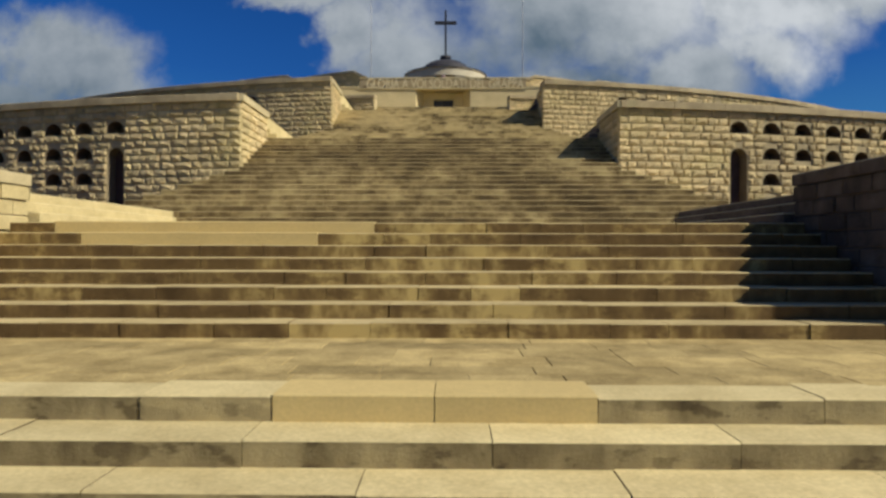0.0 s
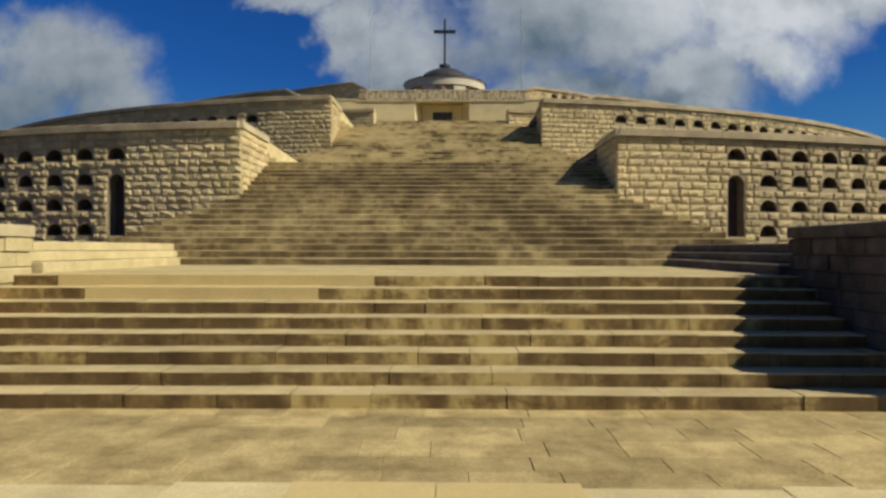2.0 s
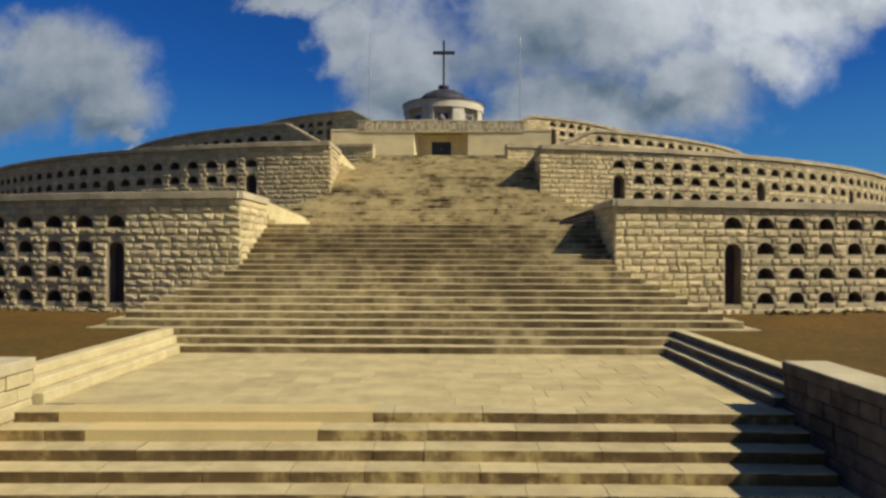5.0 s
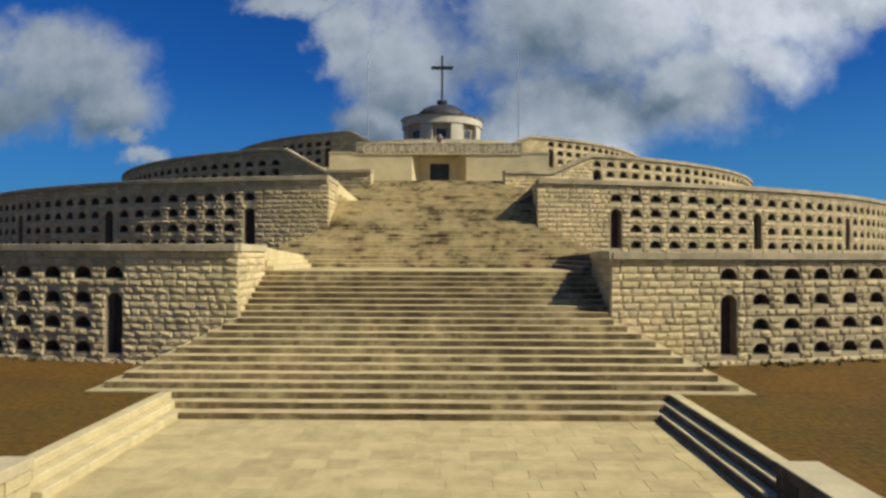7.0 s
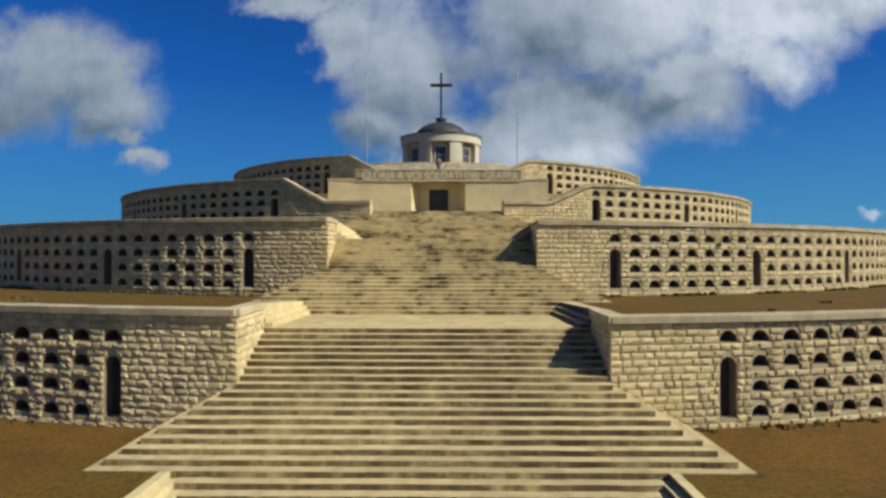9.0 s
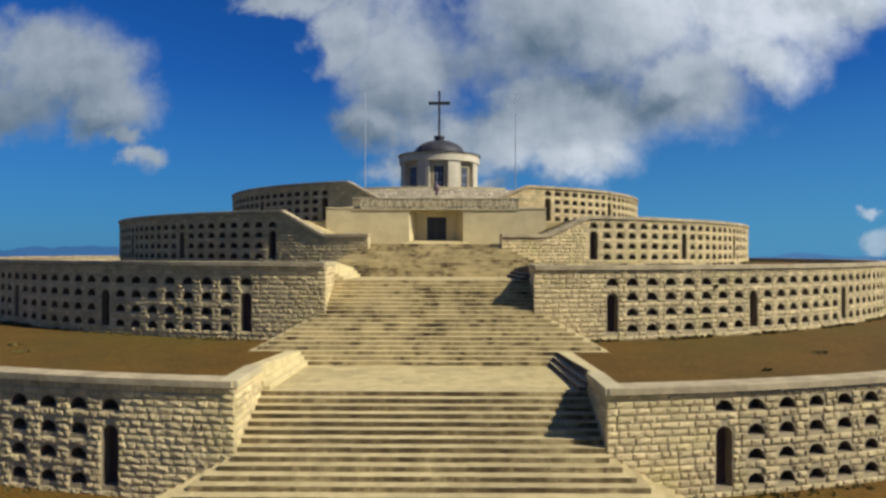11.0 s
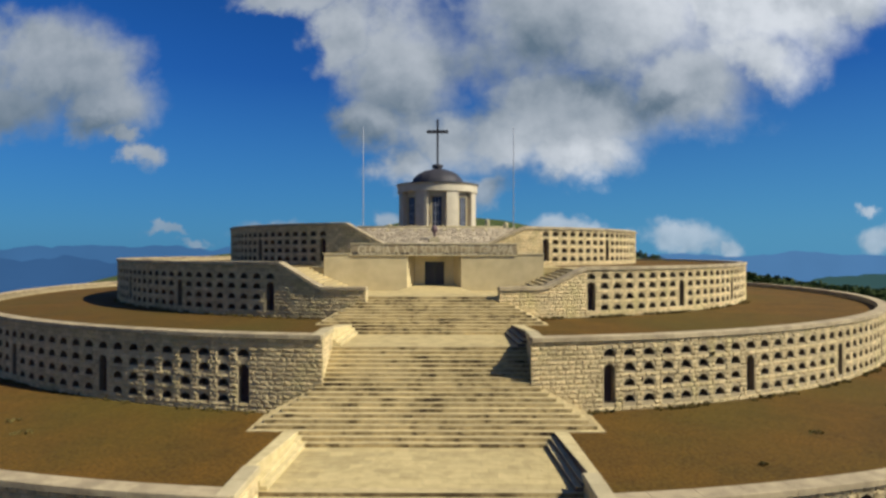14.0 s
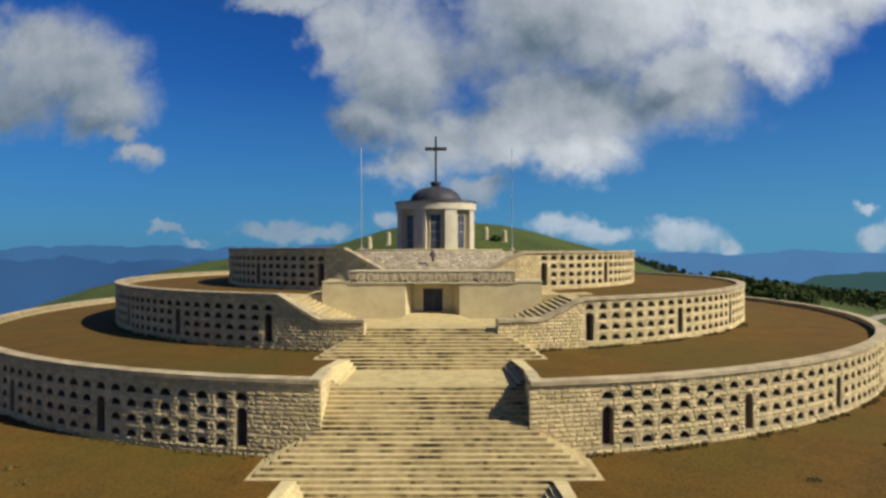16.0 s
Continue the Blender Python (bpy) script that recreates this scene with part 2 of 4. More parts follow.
M_RISER = riser_material("stained, shade-toned limestone riser", BROWN, 2.4, 0.55, 0.27, 0.10, 0.225, 0.7)
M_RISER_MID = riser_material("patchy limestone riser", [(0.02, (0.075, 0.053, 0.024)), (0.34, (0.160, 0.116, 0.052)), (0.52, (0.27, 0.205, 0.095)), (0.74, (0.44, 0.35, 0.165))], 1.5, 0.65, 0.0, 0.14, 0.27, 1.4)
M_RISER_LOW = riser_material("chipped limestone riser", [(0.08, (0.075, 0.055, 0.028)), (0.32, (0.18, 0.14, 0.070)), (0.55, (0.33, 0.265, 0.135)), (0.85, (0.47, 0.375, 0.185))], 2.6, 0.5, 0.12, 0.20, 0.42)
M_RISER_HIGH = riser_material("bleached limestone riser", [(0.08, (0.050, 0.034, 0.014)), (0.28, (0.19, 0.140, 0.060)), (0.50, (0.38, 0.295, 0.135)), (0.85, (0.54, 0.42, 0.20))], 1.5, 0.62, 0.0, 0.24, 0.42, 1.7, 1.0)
# right-hand stone with its shade painted in; M_KERB below is the sunlit version
M_SHADED = riser_material("limestone with shade painted in", [(0.05, (0.062, 0.046, 0.036)), (0.35, (0.120, 0.092, 0.070)), (0.60, (0.18, 0.14, 0.108)), (0.90, (0.27, 0.215, 0.165))], 3.0, 0.4, 0.0, 0.1, 0.25)
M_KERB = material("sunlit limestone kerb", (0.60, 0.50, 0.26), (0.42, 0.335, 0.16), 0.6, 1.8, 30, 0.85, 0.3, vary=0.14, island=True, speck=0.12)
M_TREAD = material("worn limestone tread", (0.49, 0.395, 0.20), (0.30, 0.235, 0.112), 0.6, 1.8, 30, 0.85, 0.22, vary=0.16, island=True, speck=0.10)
M_FRESH = material("new pale limestone", (0.56, 0.43, 0.185), (0.46, 0.35, 0.15), 0.6, 1.5, 30, 0.8, 0.12, vary=0.06, speck=0.07)
M_PAVE = material("limestone paving", (0.51, 0.41, 0.195), (0.36, 0.28, 0.125), 0.7, 1.6, 40, 0.85, 0.25, vary=0.17, island=True)
M_PAVE_OLD = material("mottled limestone paving", (0.46, 0.355, 0.155), (0.20, 0.145, 0.055), 0.8, 2.3, 34, 0.85, 0.3, vary=0.24, island=True, low=0.36, high=0.66, speck=0.2)
M_PAVEJ = material("paving bed", (0.34, 0.28, 0.17), None, 0.5, 4, 40, 0.95)
M_SMOOTH = material("smooth limestone", (0.60, 0.50, 0.275), (0.43, 0.35, 0.19), 0.6, 0.7, 50, 0.8, 0.15, vary=0.05)
M_SHRINE = material("pale shrine limestone", (0.60, 0.535, 0.385), (0.45, 0.39, 0.27), 0.6, 0.8, 50, 0.8, 0.15, vary=0.06)
# band stone a step darker than the letters on it
M_BAND = material("darker band limestone", (0.39, 0.315, 0.19), (0.28, 0.225, 0.135), 0.6, 1.0, 40, 0.9, 0.3)
# reveal stone darkened to carry the shade inside the door recesses
M_REVEAL = material("shade-toned reveal limestone", (0.24, 0.19, 0.12), (0.15, 0.12, 0.075), 0.6, 1.4, 40, 0.9, 0.3)
M_SOIL = material("dry turf and gravel", (0.122, 0.062, 0.006), (0.078, 0.044, 0.005), 0.9, 0.35, 6, 1.0, 0.8, 0.05, speck=0.34, patch=((0.082, 0.059, 0.006), 0.07, 0.46, 0.72))
M_GRASS = material("mountain grass", (0.060, 0.082, 0.012), (0.034, 0.052, 0.010), 0.8, 0.06, 1.2, 1.0, 0.6, 0.2, speck=0.35)
# niche lining painted dark for the shade inside; also fills dark joints
M_DARK = material("niche shade and dark joint", (0.15, 0.105, 0.07), None, 0.5, 3, 40, 0.9)
M_BRONZE = material("weathered bronze", (0.17, 0.115, 0.115), (0.11, 0.075, 0.08), 0.5, 3, 60, 0.55, 0.1, metal=0.3)
M_PLATE = material("dark bronze door plate", (0.080, 0.052, 0.048), (0.045, 0.032, 0.03), 0.5, 3, 60, 0.6, 0.1, metal=0.2)
M_DOOR = material("dark painted door", (0.045, 0.047, 0.058), None, 0.4, 2, 40, 0.5, 0.1)
M_LEAD = material("lead sheet", (0.06, 0.058, 0.065), (0.04, 0.04, 0.045), 0.5, 1, 40, 0.6, 0.1, metal=0.2)
M_IRON = material("dark iron", (0.035, 0.035, 0.04), None, 0.4, 2, 50, 0.6, 0.1, metal=0.4)
M_POLE = material("painted steel", (0.34, 0.36, 0.40), None, 0.3, 2, 50, 0.4, 0.05)
M_LEAF = material("dark woodland leaves", (0.070, 0.100, 0.022), (0.042, 0.062, 0.016), 0.8, 0.15, 3, 0.9, 0.0, vary=0.35, island=True)
M_WEED = material("dry weeds", (0.115, 0.088, 0.024), (0.075, 0.062, 0.018), 0.8, 0.4, 5, 0.95, 0.0, vary=0.35, island=True)
M_RUBBLE = material("rubble limestone", (0.42, 0.35, 0.24), (0.22, 0.18, 0.12), 0.6, 1.0, 20, 0.9, 0.7, 0.03, vary=0.3, island=True)
M_LETTER = material("raised stone letters", (0.58, 0.50, 0.32), None, 0.3, 2, 40, 0.8, 0.1)
M_ROAD = material("pale track", (0.36, 0.33, 0.25), None, 0.5, 0.2, 5, 0.95)
M_GLASS = material("dark window glass", (0.03, 0.035, 0.06), None, 0.3, 1, 30, 0.15, 0.0)


# ---- mesh helpers ----
def mesh_ob(name, verts, faces, mat, parent=None, smooth=False):
    me = bpy.data.meshes.new(name)
    me.from_pydata([tuple(v) for v in verts], [], faces)
    me.materials.append(mat)
    if smooth:
        me.polygons.foreach_set("use_smooth", [True] * len(me.polygons))
    me.update()
    ob = new(name, me)
    if parent:
        ob.parent = parent
    return ob


def empty(name, label, category, group="", kind="", loc=(0, 0, 0)):
    ob = new(name)
    ob.location = loc
    return tagged(ob, label, category, group, kind)


class Soup:
    """Vertices and faces of one mesh."""
    def __init__(self):
        self.v, self.f = [], []

    def add(self, vs, fs):
        k = len(self.v)
        self.v.extend(vs)
        self.f.extend([tuple(i + k for i in f) for f in fs])

    def box(self, x0, x1, y0, y1, z0, z1, bev=0.0):
        if bev <= 0:
            vs = [(x, y, z) for z in (z0, z1) for y in (y0, y1) for x in (x0, x1)]
            self.add(vs, [(0, 2, 3, 1), (4, 5, 7, 6), (0, 1, 5, 4), (2, 6, 7, 3), (0, 4, 6, 2), (1, 3, 7, 5)])
            return
        vs = [(x, y, z0) for y in (y0, y1) for x in (x0, x1)]
        vs += [(x, y, z1 - bev) for y in (y0, y1) for x in (x0, x1)]
        vs += [(x, y, z1) for y in (y0 + bev, y1 - bev) for x in (x0 + bev, x1 - bev)]
        fs = [(0, 2, 3, 1), (8, 9, 11, 10)]
        for k in (0, 4):
            fs += [(k, k + 1, k + 5, k + 4), (k + 2, k + 6, k + 7, k + 3), (k, k + 4, k + 6, k + 2), (k + 1, k + 3, k + 7, k + 5)]
        self.add(vs, fs)

    def ob(self, name, mat, parent=None, smooth=False):
        return mesh_ob(name, self.v, self.f, mat, parent, smooth)


# ---- plan ----
CX, CY = -0.6, 83.0                 # centre of the rings
H = 0.1925                          # riser
# radius, ground at foot, coping top right, coping top left
TIERS = [
    dict(R=61.9, foot=0.55, top=(4.62, 4.86), door=(10.73, -9.91), pitch=1.21, end=(6.62, -5.55), reach=31, rows=(0.90, 1.80, 2.71, 3.62)),
    dict(R=49.5, foot=4.45, top=(8.66, 8.82), door=(12.62, -11.40), pitch=1.45, end=(7.35, -6.05), reach=62, rows=(4.87, 5.77, 6.65, 7.49)),
    dict(R=37.6, foot=8.40, top=(12.24, 12.60), door=(19.94, -18.50), pitch=1.87, end=(8.5, -6.6), reach=72, rows=(8.84, 9.68, 10.51, 11.28)),
    dict(R=25.8, foot=12.0, top=(15.80, 16.15), door=(25.87, -23.40), pitch=2.52, end=(11.4, -8.7), reach=76, rows=(12.45, 13.28, 14.10, 14.90)),
]
BACK = 128                          # how far round the plain rings run


def ring(R, deg, z):
    t = radians(deg)
    return (CX + R * math.sin(t), CY - R * math.cos(t), z)


# ---- ground ----
def hill_z(x, y):
    """Height of the natural ground."""
    r = math.hypot(x - CX, y - CY)
    if abs(x) <= 7.35 and y < 17.2:
        return -3.2 - max(0, 2 - y) * 0.03
    if y < 8.65 and abs(x) < 95:
        return -3.2 - max(0, 2 - y) * 0.03
    left = np.interp(r, [0, 92, 100, 140, 200, 400, 800, 1500, 6000], [0.3, 0.3, -1, -22, -55, -170, -380, -600, -620])
    right = np.interp(r, [0, 92, 110, 190, 300, 430, 600, 1000, 1500, 6000], [0.3, 0.3, -2, -8, -16, -30, -90, -350, -600, -620])
    f = min(1, max(0, (x + 20) / 80))
    base = left * (1 - f) + right * f
    # the grassy ridge that leads on behind the shrine
    ridge = np.interp(x, [-400, -230, -160, -121, -99, -87, -48, -25, 0, 25, 60, 85, 131, 165, 200, 260, 420], [-160, -40, -5, 5.4, 11.5, 13.2, 17.5, 24, 28.5, 26, 17.5, 8.5, -2.0, -6.5, -9.5, -13.0, -40])
    ridge -= (0.0006 if y < 290 else 0.0013) * (y - 290) ** 2
    z = max(base, ridge) if y > 130 else base
    if r > 110:
        z += noise.noise(Vector((x, y, 0)) * 0.03) * 1.2 + noise.noise(Vector((x, y, 3)) * 0.09) * 0.4
    return float(z)


def ground_sheet():
    """One sheet: the mountain top, falling away to the horizon."""
    half = [0, 4, 7.3, 7.4, 14, 24, 36, 48, 60, 72, 84, 96, 108, 120, 134, 150, 170, 195, 225, 260, 310, 380, 480, 650, 900, 1300, 2000, 3000, 4700]
    xs = sorted(set([-v for v in half] + half))
    ys = sorted(set([-4600, -2500, -1200, -600, -300, -150, -80, -40, -20, 0, 4, 8.6, 8.7, 16, 17.1, 17.3, 24] + list(range(30, 420, 12)) + [440, 480, 540, 640, 800, 1000, 1400, 2100, 3200, 4700]))
    vs = [(x, y, hill_z(x, y)) for y in ys for x in xs]
    m = len(xs)
    fs = [(j * m + k, j * m + k + 1, (j + 1) * m + k + 1, (j + 1) * m + k) for j in range(len(ys) - 1) for k in range(m - 1)]
    ob = mesh_ob("ground", vs, fs, M_GRASS, smooth=True)
    return tagged(ob, "grassy mountain top falling away to the horizon", "ground", kind="structure")


ground_sheet()


def far_ranges(i, dist, base_z, top, rough, seed, colour, a0, a1):
    """A distant range, kilometres off: a glowing sheet with haze painted into its colour."""
    m = bpy.data.materials.new("haze-painted range")
    m.use_nodes = True
    n, l = m.node_tree.nodes, m.node_tree.links
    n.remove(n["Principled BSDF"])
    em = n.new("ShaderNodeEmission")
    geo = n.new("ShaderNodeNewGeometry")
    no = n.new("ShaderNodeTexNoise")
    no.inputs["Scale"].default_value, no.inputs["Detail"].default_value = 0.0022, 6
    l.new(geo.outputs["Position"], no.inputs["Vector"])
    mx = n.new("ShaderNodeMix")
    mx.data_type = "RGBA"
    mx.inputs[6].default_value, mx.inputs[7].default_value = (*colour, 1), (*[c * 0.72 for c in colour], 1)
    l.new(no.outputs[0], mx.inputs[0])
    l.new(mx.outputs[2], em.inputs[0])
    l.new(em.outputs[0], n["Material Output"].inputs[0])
    k, vs, fs = int(abs(a1 - a0) * 2.2), [], []
    for j in range(k + 1):
        t = radians(a0 + (a1 - a0) * j / k)
        h = top + rough * (noise.noise(Vector((j * 0.09, seed, 0))) + 0.5 * noise.noise(Vector((j * 0.31, seed, 5))) + 0.25 * noise.noise(Vector((j * 0.9, seed, 9))))
        if a0 > 0:
            h -= 90 * max(0, 1 - j / 18) ** 1.5
        x, y = dist * math.sin(t), dist * math.cos(t)
        vs += [(x, y, base_z), (x * 1.01, y * 1.01, h)]
        if j:
            fs.append((2 * j - 2, 2 * j, 2 * j + 1, 2 * j - 1))
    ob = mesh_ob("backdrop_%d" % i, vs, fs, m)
    return tagged(ob, "blue hazy mountain ranges far beyond the valley", "mountains", kind="structure")


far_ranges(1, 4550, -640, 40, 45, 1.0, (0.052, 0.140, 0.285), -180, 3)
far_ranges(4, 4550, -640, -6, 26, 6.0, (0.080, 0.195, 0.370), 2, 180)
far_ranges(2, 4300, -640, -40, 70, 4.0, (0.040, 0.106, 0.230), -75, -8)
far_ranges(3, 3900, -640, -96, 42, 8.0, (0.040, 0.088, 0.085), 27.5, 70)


def terrace(i, R_in, R_out, z_in, z_out, xb):
    for sgn in (1, -1):
        vs, fs = [], []
        n = 96
        for k in range(n + 1):
            for j in range(5):
                r = R_out + (R_in - R_out) * j / 4
                if i == 1:
                    f = BACK * (k / n) ** 1.5
                    edge = (CY - 8.72) / math.cos(radians(min(f, 60)))
                    far = min(92.0, max(edge, 62.0))
                    r = far + (R_in - far) * j / 4
                t0 = math.degrees(math.asin((xb - sgn * CX) / r))
                vs.append(ring(r, sgn * (t0 + (BACK - t0) * (k / n) ** 1.5), z_out + (z_in - z_out) * j / 4))
        for k in range(n):
            for j in range(4):
                p = k * 5 + j
                fs.append((p, p + 5, p + 6, p + 1))
        tagged(mesh_ob("terrace_ground_%d" % i, vs, fs, M_SOIL), "brown dry turf and gravel terrace between the stone rings", "terrace", kind="structure")


terrace(1, 61.7, 92, 0.56, 0.50, 7.1)
terrace(2, 49.3, 61.4, 4.41, 4.36, 7.1)
terrace(3, 37.4, 49.0, 8.30, 8.12, 6.45)
terrace(4, 25.6, 37.1, 12.02, 12.0, 11.2)


# ---- ring walls ----
def arch(w, h, n=8):
    """Outline of a round-headed opening, from its left foot over the head to its right foot, as (u, z)."""
    r = w / 2
    pts = [(-r, 0.0)]
    for k in range(n + 1):
        t = math.pi - math.pi * k / n
        pts.append((r * math.cos(t), max(h - r, 0.0) + min(r, h) * math.sin(t)))
    pts.append((r, 0.0))
    if h <= r:
        pts = pts[1:-1]
    return pts


def cell(s, put, u0, u1, z0, z1, uc, zb, w, h):
    """A piece of wall face from u0 to u1, z0 to z1 with a round-headed opening in it."""
    out = arch(w, h)
    n = len(out)
    edge = []
    for (u, z) in out:
        x = u / (w / 2)
        y = z / h
        if y <= 0.001:
            edge.append((u0 if x < 0 else u1, zb))
        elif abs(x) >= y * 0.999:
            edge.append((u0 if x < 0 else u1, zb + (z1 - zb) * y / max(abs(x), 1e-6)))
        else:
            edge.append((uc + x / y * ((u1 - uc) if x > 0 else (uc - u0)), z1))
    vs = [put(uc + u, 0, zb + z) for u, z in out] + [put(u, 0, z) for u, z in edge]
    fs = [(k, n + k, n + k + 1, k + 1) for k in range(n - 1)]
    s.add(vs, fs)
    # corners
    for side in (0, 1):
        ks = [k for k in range(n - 1) if (edge[k][1] < z1 - 1e-6) != (edge[k + 1][1] < z1 - 1e-6) and ((edge[k][0] < uc) == (side == 0))]
        for k in ks:
            s.add([put(*edge[k][:1], 0, edge[k][1]), put(u0 if side == 0 else u1, 0, z1), put(edge[k + 1][0], 0, edge[k + 1][1])], [(0, 1, 2)])
    if zb > z0 + 1e-6:
        s.add([put(u0, 0, z0), put(u1, 0, z0), put(u1, 0, zb), put(uc + w / 2, 0, zb), put(uc - w / 2, 0, zb), put(u0, 0, zb)], [(0, 1, 2, 3, 4, 5)])


def recess(put, w, h, depth, name, mat, lining):
    """The lining of a round-headed recess: jambs, vault, sill and back."""
    s = Soup()
    out = arch(w, h)
    n = len(out)
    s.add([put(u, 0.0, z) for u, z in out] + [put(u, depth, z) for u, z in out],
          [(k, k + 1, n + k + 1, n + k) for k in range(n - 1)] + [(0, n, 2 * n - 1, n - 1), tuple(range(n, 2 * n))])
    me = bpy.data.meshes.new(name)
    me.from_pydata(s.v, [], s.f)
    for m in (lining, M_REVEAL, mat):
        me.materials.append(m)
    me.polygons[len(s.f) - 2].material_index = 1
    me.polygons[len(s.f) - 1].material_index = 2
    return me


NW, NH, DW, DH = 0.70, 0.43, 0.66, 2.2
stone_rng = random.Random(7)


def stone(put, u0, u1, z0, z1, rng, proud=0.052):
    """One rock-faced block: a broken pillow of facets between recessed joints."""
    p = proud * rng.uniform(0.75, 1.25)
    us, zs = (0.0, rng.uniform(0.25, 0.42), rng.uniform(0.58, 0.75), 1.0), (0.0, rng.uniform(0.38, 0.62), 1.0)
    rim = [(0, 0), (1, 0), (2, 0), (3, 0), (3, 1), (3, 2), (2, 2), (1, 2), (0, 2), (0, 1)]
    g, m = 0.006, rng.uniform(0.035, 0.055)
    vs = [(u0 + g + (u1 - u0 - 2 * g) * us[a_], 0.006, z0 + g + (z1 - z0 - 2 * g) * zs[b_]) for a_, b_ in rim]
    spot = {}
    for b_ in range(3):
        for a_ in range(4):
            mid = a_ in (1, 2) and b_ == 1
            d = -p * (rng.uniform(1.0, 1.6) if mid else rng.uniform(0.45, 1.15))
            spot[a_, b_] = len(vs)
            vs.append((u0 + m + (u1 - u0 - 2 * m) * us[a_] + rng.uniform(-0.012, 0.012), d, z0 + m + (z1 - z0 - 2 * m) * zs[b_] + rng.uniform(-0.012, 0.012)))
    fs = [(k, (k + 1) % 10, spot[rim[(k + 1) % 10]], spot[rim[k]]) for k in range(10)]
    fs += [(spot[a_, b_], spot[a_ + 1, b_], spot[a_ + 1, b_ + 1], spot[a_, b_ + 1]) for a_ in range(3) for b_ in range(2)]
    return [put(*v) for v in vs], fs


def courses(z0, z1, h=0.265):
    n = max(1, round((z1 - z0) / h))
    return [(z0 + (z1 - z0) * k / n, z0 + (z1 - z0) * (k + 1) / n) for k in range(n)]


def ring_wall(i, side):
    """One side of one ring: face with its openings, rough blocks, coping, recesses. side: 1 right, -1 left."""
    T = TIERS[i]
    R, foot = T["R"], T["foot"]
    top = T["top"][0 if side > 0 else 1]
    door, end, pitch = abs(T["door"][0 if side > 0 else 1]), abs(T["end"][0 if side > 0 else 1]), T["pitch"]
    arc = radians(1) * R

    def put(u, d, z):
        return ring(R - d, side * u / arc, z)

    thing = empty("ring_wall", "curved wall of rough pale limestone blocks with rows of arched recesses", "ring wall", "concentric ring walls", "structure")
    body_top = top - 0.24
    face = Soup()
    u_end, reach = end * arc, T["reach"] * arc
    p = pitch * arc
    lo = foot - 0.5
    cols = []                      # (uc, is_door)
    k = 0
    while door * arc + k * p < reach:
        cols.append((door * arc + k * p, k % 8 == 0))
        k += 1
    half = p / 2
    rows = T["rows"]
    first = cols[0][0] - half
    open_at = []
    # plain face up to the first door
    start = u_end
    slope = {2: (11.9, 8.55), 3: (9.2, 5.0)}.get(i)
    n = 24
    for k in range(n):
        a0, a1 = start + (first - start) * k / n, start + (first - start) * (k + 1) / n
        t0, t1 = body_top, body_top
        if slope:
            t0, t1 = slope_top(i, put(a0, 0, 0)[0], body_top), slope_top(i, put(a1, 0, 0)[0], body_top)
        face.add([put(a0, 0, lo), put(a1, 0, lo), put(a1, 0, t1), put(a0, 0, t0)], [(0, 1, 2, 3)])
    recs, doors = [], []
    for uc, is_door in cols:
        u0, u1 = uc - half, uc + half
        cuts = [lo]
        for r in range(3):
            cuts.append((rows[r] + NH + rows[r + 1]) / 2)
        cuts.append(body_top)
        if is_door:
            cell(face, put, u0, u1, lo, (rows[0] + DH + rows[3]) / 2 + 0.02, uc, rows[0], DW, DH)
            cell(face, put, u0, u1, (rows[0] + DH + rows[3]) / 2 + 0.02, body_top, uc, rows[3], NW, NH)
            doors.append(uc)
            recs.append((uc, rows[3]))
            open_at.append((uc, rows[0], DW, DH))
            open_at.append((uc, rows[3], NW, NH))
        else:
            for r in range(4):
                cell(face, put, u0, u1, cuts[r], cuts[r + 1], uc, rows[r], NW, NH)
                recs.append((uc, rows[r]))
                open_at.append((uc, rows[r], NW, NH))
    last = cols[-1][0] + half
    back = BACK * arc
    for k in range(30):
        a0, a1 = last + (back - last) * k / 30, last + (back - last) * (k + 1) / 30
        face.add([put(a0, 0, lo), put(a1, 0, lo), put(a1, 0, body_top), put(a0, 0, body_top)], [(0, 1, 2, 3)])
    face.ob("wall_face", M_JOINT, thing)
    # inner side of the wall, so that it has thickness
    inner = Soup()
    for k in range(60):
        a0, a1 = first + (back - first) * k / 60, first + (back - first) * (k + 1) / 60
        inner.add([put(a0, 0.62, lo), put(a1, 0.62, lo), put(a1, 0.62, body_top), put(a0, 0.62, body_top)], [(0, 1, 2, 3)])
    inner.ob("wall_back", M_JOINT, thing)
    # recesses
    def at(uc, me, z, name):
        ob = new(name, me)
        ob.parent = thing
        ob.matrix_basis = Matrix.Translation((CX, CY, z)) @ Matrix.Rotation(radians(side * uc / arc), 4, "Z")
        return ob
    local = lambda u, d, z: ((R - d) * math.sin(u / R), -(R - d) * math.cos(u / R), z)
    # lining and back both take the tone that stands for inner shade
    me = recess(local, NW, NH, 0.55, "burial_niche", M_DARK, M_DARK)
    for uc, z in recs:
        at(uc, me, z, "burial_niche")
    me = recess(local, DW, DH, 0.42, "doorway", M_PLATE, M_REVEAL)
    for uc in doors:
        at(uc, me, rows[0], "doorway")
    # rough blocks
    blocks = []
    limit = last + 0.5
